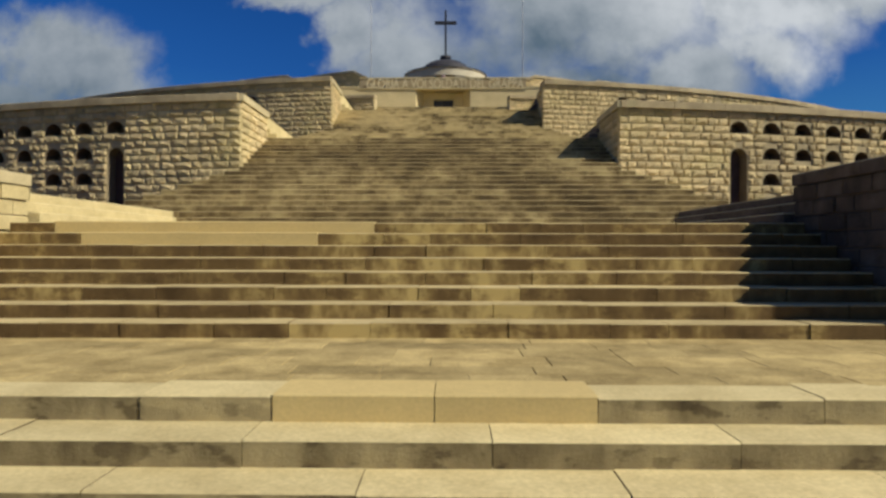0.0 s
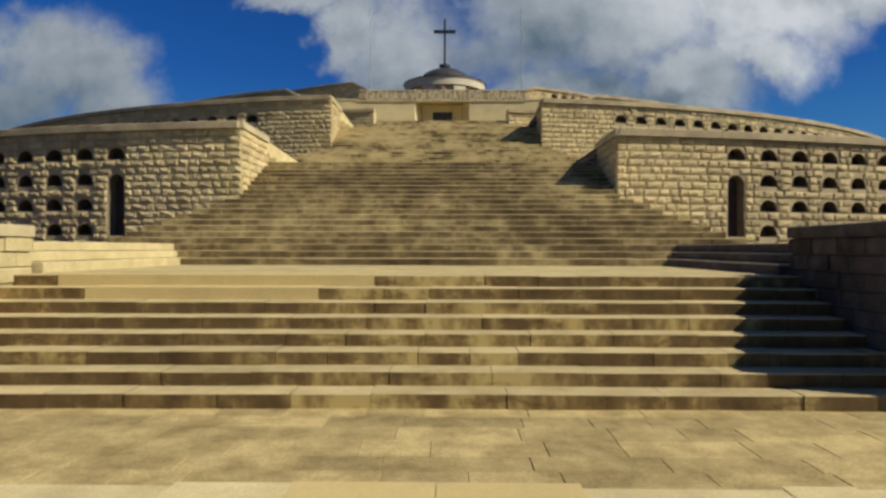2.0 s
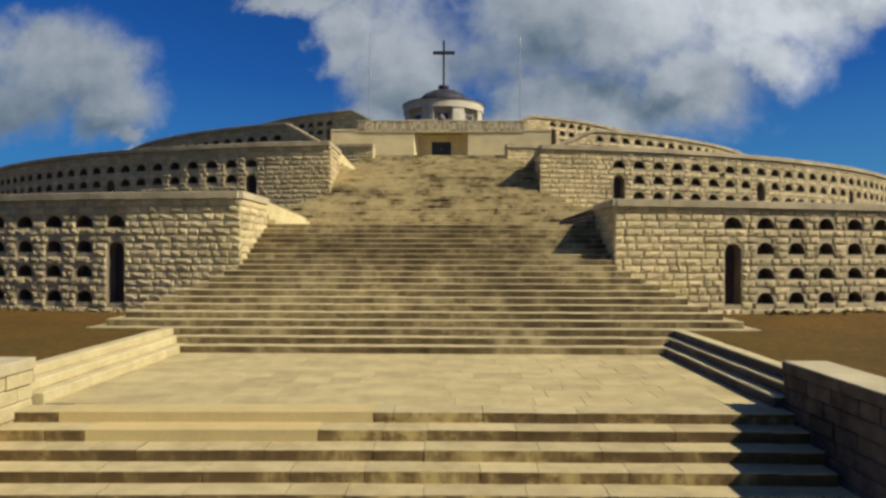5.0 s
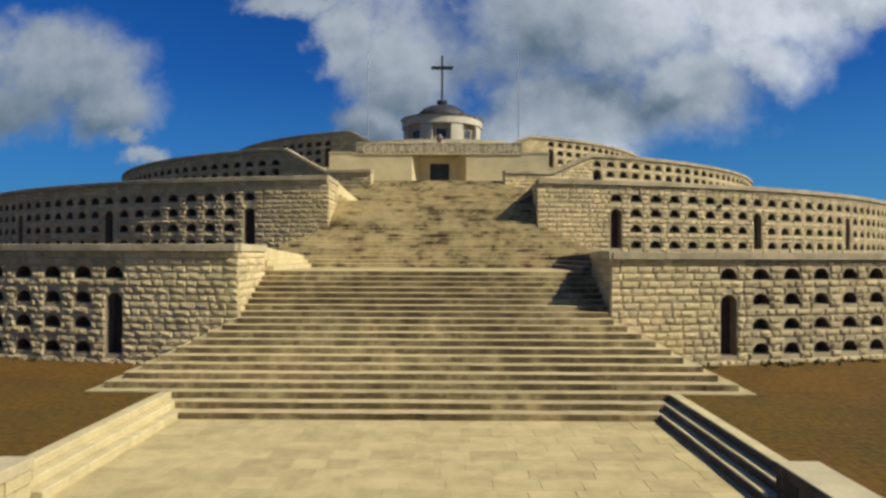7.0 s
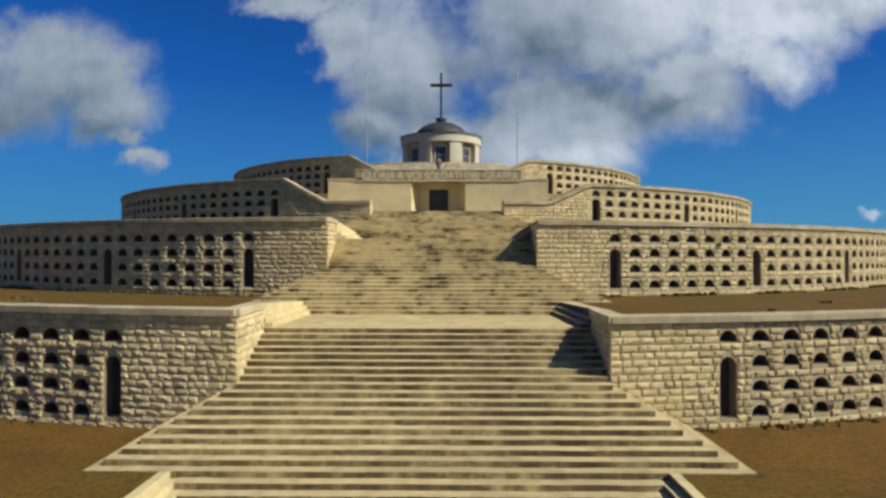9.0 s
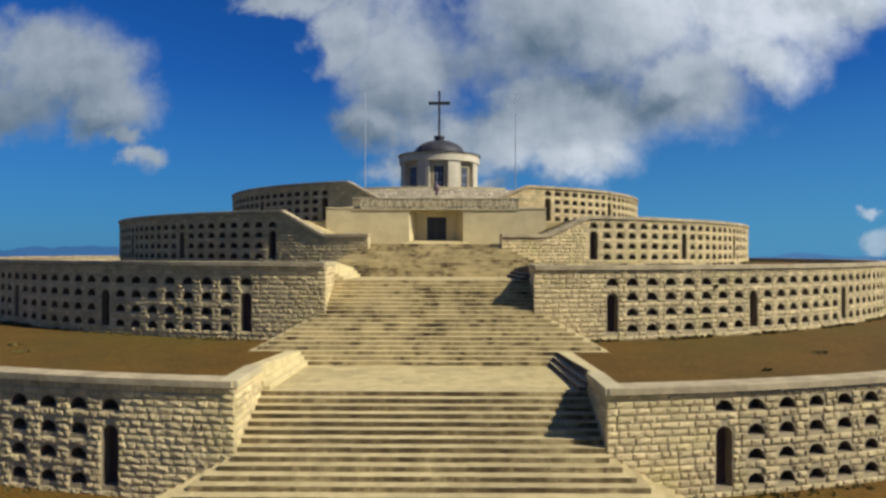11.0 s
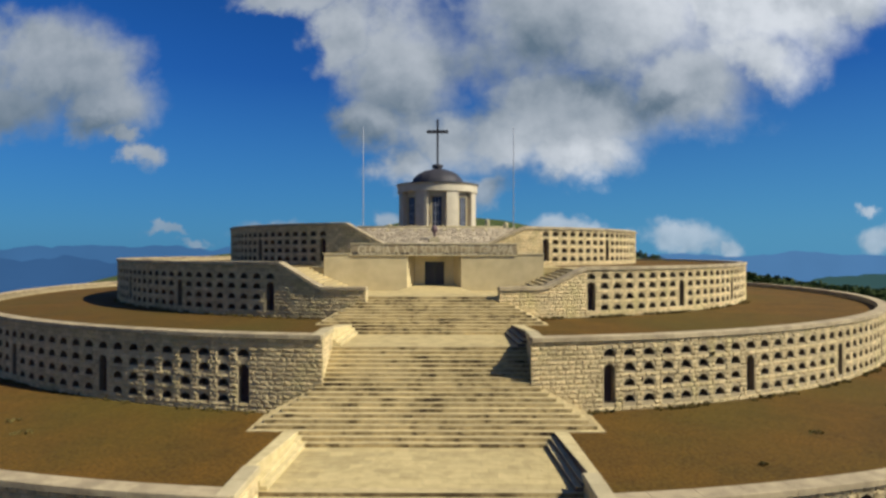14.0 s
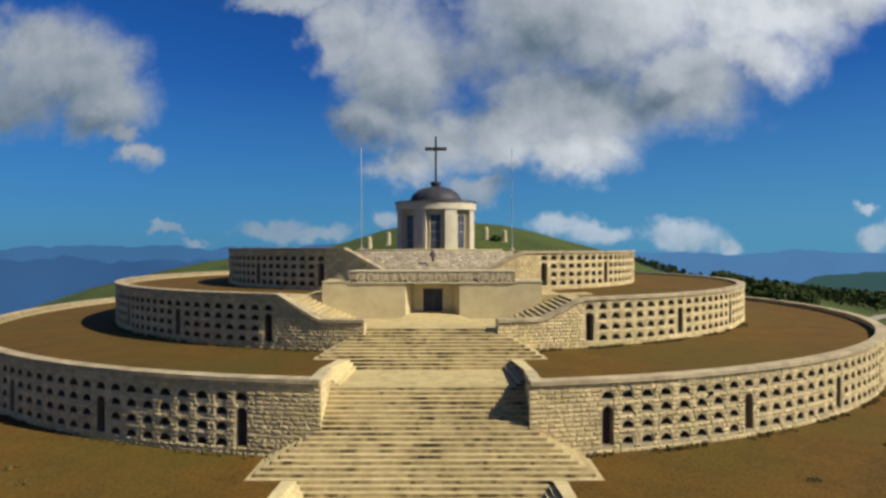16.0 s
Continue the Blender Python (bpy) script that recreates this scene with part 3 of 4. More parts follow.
    for zc0, zc1 in courses(foot - 0.08, body_top):
        u = u_end - (0.07 if i < 2 else 0.0)
        while u < limit:
            w = stone_rng.uniform(0.30, 0.66)
            v = min(u + w, limit)
            spans = [(u, v)]
            for uc, zb, ww, hh in open_at:
                if zc1 <= zb + 0.03 or zc0 >= zb + hh - 0.02 or abs(uc - (u + v) / 2) > 1.2:
                    continue
                low_z = max(zc0, zb) - zb
                r = ww / 2
                spring = max(hh - r, 0)
                half_w = r if low_z <= spring else r * math.sqrt(max(0.0, 1 - ((low_z - spring) / min(r, hh)) ** 2))
                half_w += 0.015
                spans = [q for a_, b_ in spans for q in ((a_, min(b_, uc - half_w)), (max(a_, uc + half_w), b_)) if q[1] - q[0] > 0.10]
            for a_, b_ in spans:
                zt = zc1
                if slope:
                    zt = min(zc1, slope_top(i, put((a_ + b_) / 2, 0, 0)[0], body_top) - 0.02)
                if zt - zc0 > 0.12:
                    blocks.append((a_, b_, zc0, zt))
            u = v
    near = sorted(blocks, key=lambda b: b[0])[:150] if i == 0 else []
    far = blocks if not near else sorted(blocks, key=lambda b: b[0])[150:]
    s = Soup()
    for b in far:
        s.add(*stone(put, *b, stone_rng))
    tagged(s.ob("block_facing", M_STONE, thing), kind="stuff")
    LATER.append((thing, put, near))
    # coping, in lengths
    cope = Soup()
    u = u_end if not slope else slope_start(i, put, u_end)
    while u < back:
        v = min(u + 1.9, back)
        prof = [(-0.17, top - 0.25), (-0.17, top - 0.02), (-0.15, top), (0.70, top), (0.70, top - 0.25)]
        vs = [put(u + 0.006, d, z) for d, z in prof] + [put(v - 0.006, d, z) for d, z in prof]
        m = len(prof)
        if u < reach:
            cope = Soup()
        cope.add(vs, [(k, (k + 1) % m, m + (k + 1) % m, m + k) for k in range(m)] + [tuple(range(m)), tuple(range(2 * m - 1, m - 1, -1))])
        if u < reach:
            cope.ob("coping_stone", M_COPING, thing)
            cope = Soup()
        u = v
    if slope:
        u, stop = u_end, slope_start(i, put, u_end)
        while u < stop:
            v = min(u + 0.5, stop)
            vs = []
            for w in (u, v):
                zt = slope_top(i, put(w, 0, 0)[0], body_top) + 0.235
                vs += [put(w, d, z) for d, z in ((-0.17, zt - 0.25), (-0.17, zt - 0.02), (-0.15, zt), (0.70, zt), (0.70, zt - 0.25))]
            cope.add(vs, [(k, (k + 1) % 5, 5 + (k + 1) % 5, 5 + k) for k in range(5)] + [(0, 1, 2, 3, 4), (9, 8, 7, 6, 5)])
            u = v
        # inner side and end of the sloping part
        inn = Soup()
        u = u_end
        while u < first:
            v = min(u + 0.5, first)
            t0, t1 = (slope_top(i, put(w, 0, 0)[0], body_top) for w in (u, v))
            inn.add([put(u, 0.62, lo), put(v, 0.62, lo), put(v, 0.62, t1), put(u, 0.62, t0)], [(0, 1, 2, 3)])
            u = v
        t0 = slope_top(i, put(u_end, 0, 0)[0], body_top)
        inn.add([put(u_end, 0, lo), put(u_end, 0.62, lo), put(u_end, 0.62, t0), put(u_end, 0, t0)], [(0, 1, 2, 3)])
        inn.ob("wall_end", M_SMOOTH, thing)
    cope.ob("coping", M_COPING, thing)
    return thing


LATER = []


def slope_top(i, x, body_top):
    """Height of the wall's top where it slopes down beside the stairs."""
    a = abs(x)
    if i == 2:
        hi, lo_z, x1, x0 = body_top, 10.52, 11.75, 8.45
    else:
        hi, lo_z, x1, x0 = body_top, 13.75, 8.5, 4.5
    return lo_z if a <= x0 else hi if a >= x1 else lo_z + (hi - lo_z) * (a - x0) / (x1 - x0)


def slope_start(i, put, u):
    lim = 11.75 if i == 2 else 8.5
    while abs(put(u, 0, 0)[0]) < lim:
        u += 0.05
    return u


for i in range(4):
    for side in (1, -1):
        ring_wall(i, side)


# ---- stairs ----
def stair_line(y0, z0, n, tread):
    """Front edge y and top z of each step."""
    return [(y0 + k * tread, z0 + (k + 1) * H) for k in range(n)]


L1_Z = -1.53
H0 = 0.191
FLIGHT0 = [(7.60 + k * 0.424, L1_Z + (k + 1) * H0) for k in range(8)]
LOWER = [(4.65 - k * 0.44, L1_Z - k * H0) for k in range(8)]
FLIGHT1 = stair_line(16.66, 0.0, 20, 0.402)
FLIGHT2 = stair_line(29.90, 3.85, 20, 0.364)
FLIGHT3 = stair_line(42.30, 7.70, 12, 0.364)
WIDE = 6.9


def step_blocks(x0, x1, rng, lo=1.0, hi=1.9):
    x = x0 - rng.uniform(0, 0.6)
    out = []
    while x < x1:
        w = rng.uniform(lo, hi)
        a_, b_ = max(x, x0), min(x + w, x1)
        if b_ - a_ > 0.12:
            out.append((a_, b_))
        x += w
    return out


def step_mesh(name, boxes, parent, mat=None, front=None, top=None):
    """Blocks of one step: stained risers whose base tone also carries shade, lighter worn treads."""
    s = Soup()
    tread = []
    for b_ in boxes:
        k = len(s.f)
        x0, x1, y0, y1, z0, z1 = b_
        e = 0.014
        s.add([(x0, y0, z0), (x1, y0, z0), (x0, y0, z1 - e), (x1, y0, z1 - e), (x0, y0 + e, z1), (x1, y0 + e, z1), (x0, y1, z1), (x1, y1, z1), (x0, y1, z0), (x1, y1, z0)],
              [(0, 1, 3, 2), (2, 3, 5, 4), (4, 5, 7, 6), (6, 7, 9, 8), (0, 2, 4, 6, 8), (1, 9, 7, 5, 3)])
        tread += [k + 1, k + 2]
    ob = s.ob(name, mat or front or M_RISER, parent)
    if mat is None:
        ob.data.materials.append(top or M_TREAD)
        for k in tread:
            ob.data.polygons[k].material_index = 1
    return ob


def flight(label, steps, widths, tread, h, solid=None, single=False, fresh=(), joints=(), front=None, sizes=(0.6, 1.9), gap=0.001, top=None, skew=0.0):
    rng = random.Random(int(steps[0][0] * 10))
    thing = empty("staircase", label, "staircase", "flights of steps", "structure")
    for i, ((y, z), (xa, xb)) in enumerate(zip(steps, widths)):
        yb = max(y + tread + 0.06, solid if solid and y < solid else 0)
        boxes = []
        runs = step_blocks(xa, xb, rng, *sizes)
        if i < len(joints):
            runs = list(zip(joints[i][:-1], joints[i][1:]))
        for (fi, fa, fb, fn) in fresh:
            if fi == i:
                runs = [(p_, min(q_, fa)) for p_, q_ in runs if p_ < fa - 0.1] + [(max(p_, fb), q_) for p_, q_ in runs if q_ > fb + 0.1]
                for k in range(fn):
                    w = (fb - fa) / fn
                    step_mesh("new_step_block", [(fa + k * w + 0.004, fa + (k + 1) * w - 0.004, y - 0.012, yb, z - h - 0.02, z + 0.012)], thing, M_FRESH)
        for a_, b_ in runs:
            dy, dz = rng.uniform(-0.012, 0.012), rng.uniform(-0.008, 0.003)
            boxes.append((a_ + gap, b_ - gap, y + dy, yb, z - h - 0.02, z + dz))
        if single:
            for b_ in boxes:
                step_mesh("step_block", [b_], thing, None, front, top)
        else:
            step_mesh("step", boxes, thing, None, front, top)
    if skew:
        # left side drawn nearer so the step edges fit the camera's view
        for ob in thing.children:
            for v in ob.data.vertices:
                v.co.y += skew * min(0.0, v.co.x)
    return thing


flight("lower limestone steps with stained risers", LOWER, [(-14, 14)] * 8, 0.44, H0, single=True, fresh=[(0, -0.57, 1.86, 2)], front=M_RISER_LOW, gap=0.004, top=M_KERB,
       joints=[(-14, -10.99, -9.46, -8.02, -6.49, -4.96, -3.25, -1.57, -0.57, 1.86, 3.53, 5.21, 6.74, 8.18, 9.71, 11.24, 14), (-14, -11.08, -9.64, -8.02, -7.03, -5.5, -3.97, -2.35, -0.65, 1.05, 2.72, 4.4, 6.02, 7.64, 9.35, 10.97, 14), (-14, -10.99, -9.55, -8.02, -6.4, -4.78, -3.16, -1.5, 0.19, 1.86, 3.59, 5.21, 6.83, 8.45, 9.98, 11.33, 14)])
flight("broad limestone steps with stained, shade-toned risers", FLIGHT0, [(-6.73, 6.73)] * 8, 0.424, H0, single=True, gap=0.004, skew=0.022, fresh=[(7, -5.95, -0.55, 1), (6, -5.25, -1.42, 1)])


def widths(n_in, x_in, x_base, x_wall, n_wide, n):
    out = []
    for k in range(n):
        if k < n_in:
            out.append((-x_in - 0.26 * k, x_in + 0.26 * k))
        elif k < n_in + n_wide:
            x = x_base + (x_wall - x_base) * (k - n_in) / n_wide
            out.append((-x, x))
        else:
            out.append((-x_wall + 0.01, x_wall - 0.01))
    return out


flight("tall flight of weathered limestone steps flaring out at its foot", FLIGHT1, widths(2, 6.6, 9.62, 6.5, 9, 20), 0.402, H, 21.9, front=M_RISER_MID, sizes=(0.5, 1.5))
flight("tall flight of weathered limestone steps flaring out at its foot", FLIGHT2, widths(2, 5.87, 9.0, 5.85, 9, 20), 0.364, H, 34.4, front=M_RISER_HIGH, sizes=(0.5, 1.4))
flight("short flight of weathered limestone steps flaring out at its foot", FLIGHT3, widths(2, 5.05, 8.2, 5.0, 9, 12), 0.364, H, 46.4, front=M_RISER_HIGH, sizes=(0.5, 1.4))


# ---- landings ----
PAVING = []


def landing(i, x0, x1, y0, y1, z, size=(0.9, 0.55), single=False):
    rng = random.Random(i)
    thing = tagged(new("landing_%d" % i), "landing paved with worn limestone slabs", "landing", kind="structure")
    s = Soup()
    s.box(x0, x1, y0 + 0.1, y1 + 0.2, z - 0.5, z - 0.012)
    s.ob("paving_bed", M_PAVEJ, thing)
    slabs = []
    y = y0
    while y < y1 - 0.05:
        d = min(size[1] * rng.uniform(0.8, 1.25), y1 - y)
        if y1 - y - d < 0.2:
            d = y1 - y
        x = x0 - rng.uniform(0, 0.5)
        while x < x1:
            w = size[0] * rng.uniform(0.6, 1.5)
            a_, b_ = max(x, x0), min(x + w, x1)
            if b_ - a_ > 0.08:
                slabs.append((a_ + 0.0035, b_ - 0.0035, y + 0.0035, y + d - 0.0035, z - 0.1, z + rng.uniform(-0.004, 0.0), 0.004))
            x += w
        y += d
    PAVING.append((thing, slabs, single))
    return thing


landing(1, -14, 14, 5.08, 7.66, L1_Z, (0.95, 0.44), single=True)
landing(2, -6.9, 6.9, 11.02, 16.7, 0.0, single=True)
landing(3, -6.5, 6.5, FLIGHT1[-1][0] + 0.4, 29.95, 3.85, single=True)
landing(4, -5.8, 5.8, FLIGHT2[-1][0] + 0.36, 42.35, 7.70, single=True)
landing(5, -6.6, 6.6, FLIGHT3[-1][0] + 0.36, 53.2, FLIGHT3[-1][1], single=True)


# ---- cheek walls, kerbs ----
def block_wall(name, label, x0, x1, y0, y1, z0, z1, mat=M_COPE, along="y", hh=0.26, ww=0.52, group="cheek walls"):
    """A wall of dressed blocks with a coping."""
    rng = random.Random(int(abs(x0 * 100)) + int(y0 * 7))
    thing = empty(name, label, "wall", group, "structure")
    core = Soup()
    core.box(x0 + 0.035, x1 - 0.035, y0 + 0.03, y1 - 0.03, z0, z1 - 0.2)
    core.ob("core", M_DARK, thing)
    s = Soup()
    for c0, c1 in courses(z0, z1 - 0.2, hh):
        y = y0
        while y < y1 - 0.01:
            d = min(ww * rng.uniform(0.7, 1.4), y1 - y)
            s.box(x0 + rng.uniform(-0.03, 0.012), x1 + rng.uniform(-0.012, 0.03), y + 0.010, y + d - 0.010, c0 + 0.010, c1 - 0.010, 0.025)
            y += d
    s.ob("block_facing", mat, thing)
    c = Soup()
    y = y0
    while y < y1 - 0.01:
        d = min(1.8 * rng.uniform(0.8, 1.2), y1 - y)
        if y1 - y - d < 0.3:
            d = y1 - y
        c.box(x0 - 0.05, x1 + 0.05, y + 0.004, y + d - 0.004, z1 - 0.2, z1, 0.015)
        y += d
    top = c.ob("coping", M_SHADED if mat == M_SHADED else M_COPE, thing)
    # upward faces take the paler stone, as if lit from above
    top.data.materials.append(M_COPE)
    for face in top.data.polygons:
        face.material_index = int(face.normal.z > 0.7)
    return thing


for sgn in (1, -1):
    xs = sorted((sgn * 6.74, sgn * 7.44))
    # right wall gets the shaded stone, left wall the sunlit one
    block_wall("cheek_wall", "dressed limestone cheek wall beside the broad steps, shade painted into its stone" if sgn > 0 else "rough limestone cheek wall beside the broad steps, in a sunlit tone", xs[0], xs[1], 7.30 if sgn > 0 else 7.66, 10.94, -2.0, 0.85, M_SHADED if sgn > 0 else M_KERB)
    xs = sorted((sgn * 7.47, sgn * 45.0))
    block_wall("retaining_wall", "dressed limestone retaining wall beside the lower landing", xs[0] + 0.004, xs[1], 8.05, 8.75, -3.3, 0.85)


def kerb(xi, y0, y1, z, sgn, xo=7.43, z_wall=None, label="stepped limestone kerb beside the landing"):
    thing = empty("stepped_kerb", label, "kerb", "stepped kerbs", "structure")
    for k in range(3):
        s = Soup()
        rng = random.Random(int(y0 * 10) + k)
        a_, b_ = sorted((sgn * (xi + 0.26 * k), sgn * xo))
        y = y0
        ye = y1
        while y < ye - 0.01:
            d = min(1.7 * rng.uniform(0.7, 1.3), ye - y)
            s.box(a_, b_, y + 0.003, y + d - 0.003, z + k * H - (0.3 if k == 0 else -0.014), z + (k + 1) * H + rng.uniform(-0.004, 0.004), 0.02)
            y += d
        if z_wall:
            # the courses draw in towards the return wall at their near end
            s.v = [(vx + sgn * 0.30 * (ye - vy) / (ye - y0) if abs(vx) < xo - 0.05 else vx, vy, vz) for vx, vy, vz in s.v]
        if k == 2 and z_wall:
            # the top course falls gently from the wall's coping to the foot of the next flight
            top_z = z + 3 * H
            s.v = [(vx, vy, vz + (z_wall - top_z) * (ye - vy) / (ye - y0)) if vz > z + 2.5 * H else (vx, vy, vz) for vx, vy, vz in s.v]
        # sides: shaded tone on the right, sunlit on the left; tops painted lit
        course = s.ob("kerb_course", M_SHADED if sgn > 0 else M_KERB, thing)
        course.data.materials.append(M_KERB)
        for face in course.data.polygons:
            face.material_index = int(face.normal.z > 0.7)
    gap_bed = Soup()
    for k in range(3):
        a_, b_ = sorted((sgn * (xi + 0.26 * k + 0.05), sgn * (xo - 0.01)))
        gap_bed.box(a_ + (0.31 if z_wall and sgn > 0 else 0), b_ - (0.31 if z_wall and sgn < 0 else 0), y0 + 0.05, y1 - 0.05, z + k * H - 0.01, z + (k + 1) * H - 0.03)
    gap_bed.ob("bedding", M_DARK, thing)


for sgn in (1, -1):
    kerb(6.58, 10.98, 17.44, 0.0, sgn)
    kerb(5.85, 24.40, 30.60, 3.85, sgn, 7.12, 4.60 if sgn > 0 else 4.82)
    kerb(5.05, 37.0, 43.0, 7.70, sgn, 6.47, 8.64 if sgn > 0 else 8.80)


def side_wall(xi, y0, y1, z0, z1, sgn):
    """The straight return of a ring wall along the stairs, faced with rough blocks."""
    thing = empty("return_wall", "straight return wall of rough limestone blocks beside the steps", "wall", "return walls", "structure")
    rng = random.Random(int(y0 * 10) + sgn)
    xa, xb = sgn * (xi + 0.03), sgn * (xi + 0.62)
    core = Soup()
    core.box(min(xa, xb), max(xa, xb), y0 + 0.40, y1, z0, z1 - 0.24)
    core.ob("core", M_JOINT, thing)

    def put(u, d, z):
        return (sgn * (xi + d + 0.03), y0 + u, z)

    for c0, c1 in courses(z0, z1 - 0.24):
        u = 0.0
        while u < y1 - y0 - 0.05:
            w = min(rng.uniform(0.4, 0.95), y1 - y0 - u)
            s = Soup()
            s.add(*stone(put, u, u + w, c0, c1, rng))
            s.ob("block", M_STONE, thing)
            u += w
    y, k = y0 - 0.08, 0
    while y < y1 - 0.01:
        d = min(1.7 * rng.uniform(0.8, 1.2), y1 - y)
        if y1 - y - d < 0.4:
            d = y1 - y
        c = Soup()
        x0, x1 = sorted((sgn * (xi - 0.08), sgn * (xi + 0.62)))
        c.box(x0, x1, y + 0.003, y + d - 0.003, z1 - 0.245, z1 + 0.003, 0.018)
        c.ob("coping_stone", M_COPE, thing)
        y += d


side_wall(6.5, 21.45, 24.396, 1.6, 4.62, 1)
side_wall(6.5, 21.40, 24.396, 1.6, 4.86, -1)
side_wall(5.85, 33.90, 36.996, 5.5, 8.66, 1)
side_wall(5.85, 33.80, 36.996, 5.5, 8.82, -1)
# ---- chapel ----
def chapel():
    thing = empty("chapel_front", "smooth limestone chapel front with a recessed dark doorway and inscription", "chapel", loc=(0, 53, 10))

    def p(name, boxes, mat, label=""):
        s = Soup()
        for b_ in boxes:
            s.box(*[v - o for v, o in zip(b_, (0, 0, 53, 53, 10, 10))], 0.02)
        ob = s.ob(name, mat, thing)
        return tagged(ob, label) if label else ob

    zb = 9.6
    p("front_wall", [(-9.5, -2.35, 53.0, 57.3, zb, 13.12)], M_SMOOTH)
    p("front_wall", [(2.3, 9.4, 53.0, 57.3, zb, 13.12)], M_SMOOTH)
    for x0, x1 in ((-9.55, -7.25), (7.15, 9.45)):
        p("wall_coping", [(x0, x1, 52.94, 57.3, 13.12, 13.24)], M_COPE)
    for sg, x0, x1 in ((-1, -2.35, -1.75), (1, 2.3, 1.7)):
        s = Soup()
        s.add([(x0, 0, zb - 10), (x1, 1.6, zb - 10), (x1, 1.6, 3.12), (x0, 0, 3.12), (x0, 1.8, zb - 10), (x0, 1.8, 3.12)],
              [(0, 1, 2, 3), (0, 3, 5, 4), (1, 4, 5, 2)])
        s.ob("door_splay", M_SMOOTH, thing)
    p("door_jamb", [(-1.8, -0.88, 54.6, 55.0, zb, 13.1)], M_SMOOTH)
    p("door_jamb", [(0.85, 1.75, 54.6, 55.0, zb, 13.1)], M_SMOOTH)
    p("door_lintel", [(-0.88, 0.85, 54.6, 55.0, 12.5, 13.1)], M_SMOOTH)
    for x0, x1 in ((-0.87, -0.015), (0.0, 0.84)):
        p("door_leaf", [(x0, x1, 54.85, 54.92, 10.4, 12.5)], M_DOOR, "dark painted door leaf")
    p("inscription_band", [(-7.2, 7.1, 53.32, 57.3, 13.12, 14.0)], M_BAND)
    p("band_coping", [(-7.3, 7.2, 53.26, 57.3, 14.0, 14.10)], M_COPE)
    p("band_moulding", [(-7.2, 7.1, 52.90, 53.40, 13.02, 13.12)], M_COPE)
    # apron sloping up to the door
    s = Soup()
    s.add([(-3.2, -2.6, 0.012), (3.1, -2.6, 0.012), (2.25, -0.05, 0.30), (-2.3, -0.05, 0.30), (1.65, 1.6, 0.46), (-1.7, 1.6, 0.46), (3.1, -0.05, 0.012), (-3.2, -0.05, 0.012)],
          [(0, 1, 2, 3), (3, 2, 4, 5), (1, 6, 2), (0, 3, 7)])
    s.ob("door_apron", M_PAVE, thing)
    cu = bpy.data.curves.new("inscription", "FONT")
    cu.body, cu.align_x, cu.extrude, cu.size, cu.offset = "GLORIA A VOI SOLDATI DEL GRAPPA", "CENTER", 0.07, 1.16, 0.012
    cu.materials.append(M_LETTER)
    ob = new("inscription", cu)
    bpy.context.view_layer.update()
    wid = ob.dimensions.x
    ob.parent = thing
    ob.matrix_basis = pose(0.1, 0.04, 3.115, 90, 0, 0) @ Matrix.Diagonal((13.4 / wid, 1, 1, 1))
    tagged(ob, "raised stone capital letters")
    return thing


chapel()


def side_steps(sgn):
    """Side flight between the sloping ring wall and the chapel."""
    thing = empty("side_staircase", "side flight of limestone steps rising beside the chapel front", "staircase", "side flights", "structure")
    n = 11
    for k in range(n):
        x = 6.6 + 0.43 * k
        z = 10.01 + (k + 1) * (12.02 - 10.01) / n
        s = Soup()
        x0, x1 = sorted((sgn * x, sgn * (x + 0.5 if k < n - 1 else 12.2)))
        near_y = CY - math.sqrt(36.95 ** 2 - (x + 0.5 - sgn * CX) ** 2)
        s.box(x0, x1, near_y, 53.6, z - 0.6, z, 0.015)
        s.ob("step", M_TREAD, thing)
    s = Soup()
    x0, x1 = sorted((sgn * 9.4, sgn * 14.0))
    s.box(x0, x1, 53.4, 60.5, 11.5, 12.012)
    s.ob("step_head", M_PAVE, thing)


side_steps(1)
side_steps(-1)


BANK_LO, BANK_HI = (25.1, 13.85), (21.2, 15.72)      # radius and height of the bank's foot and head


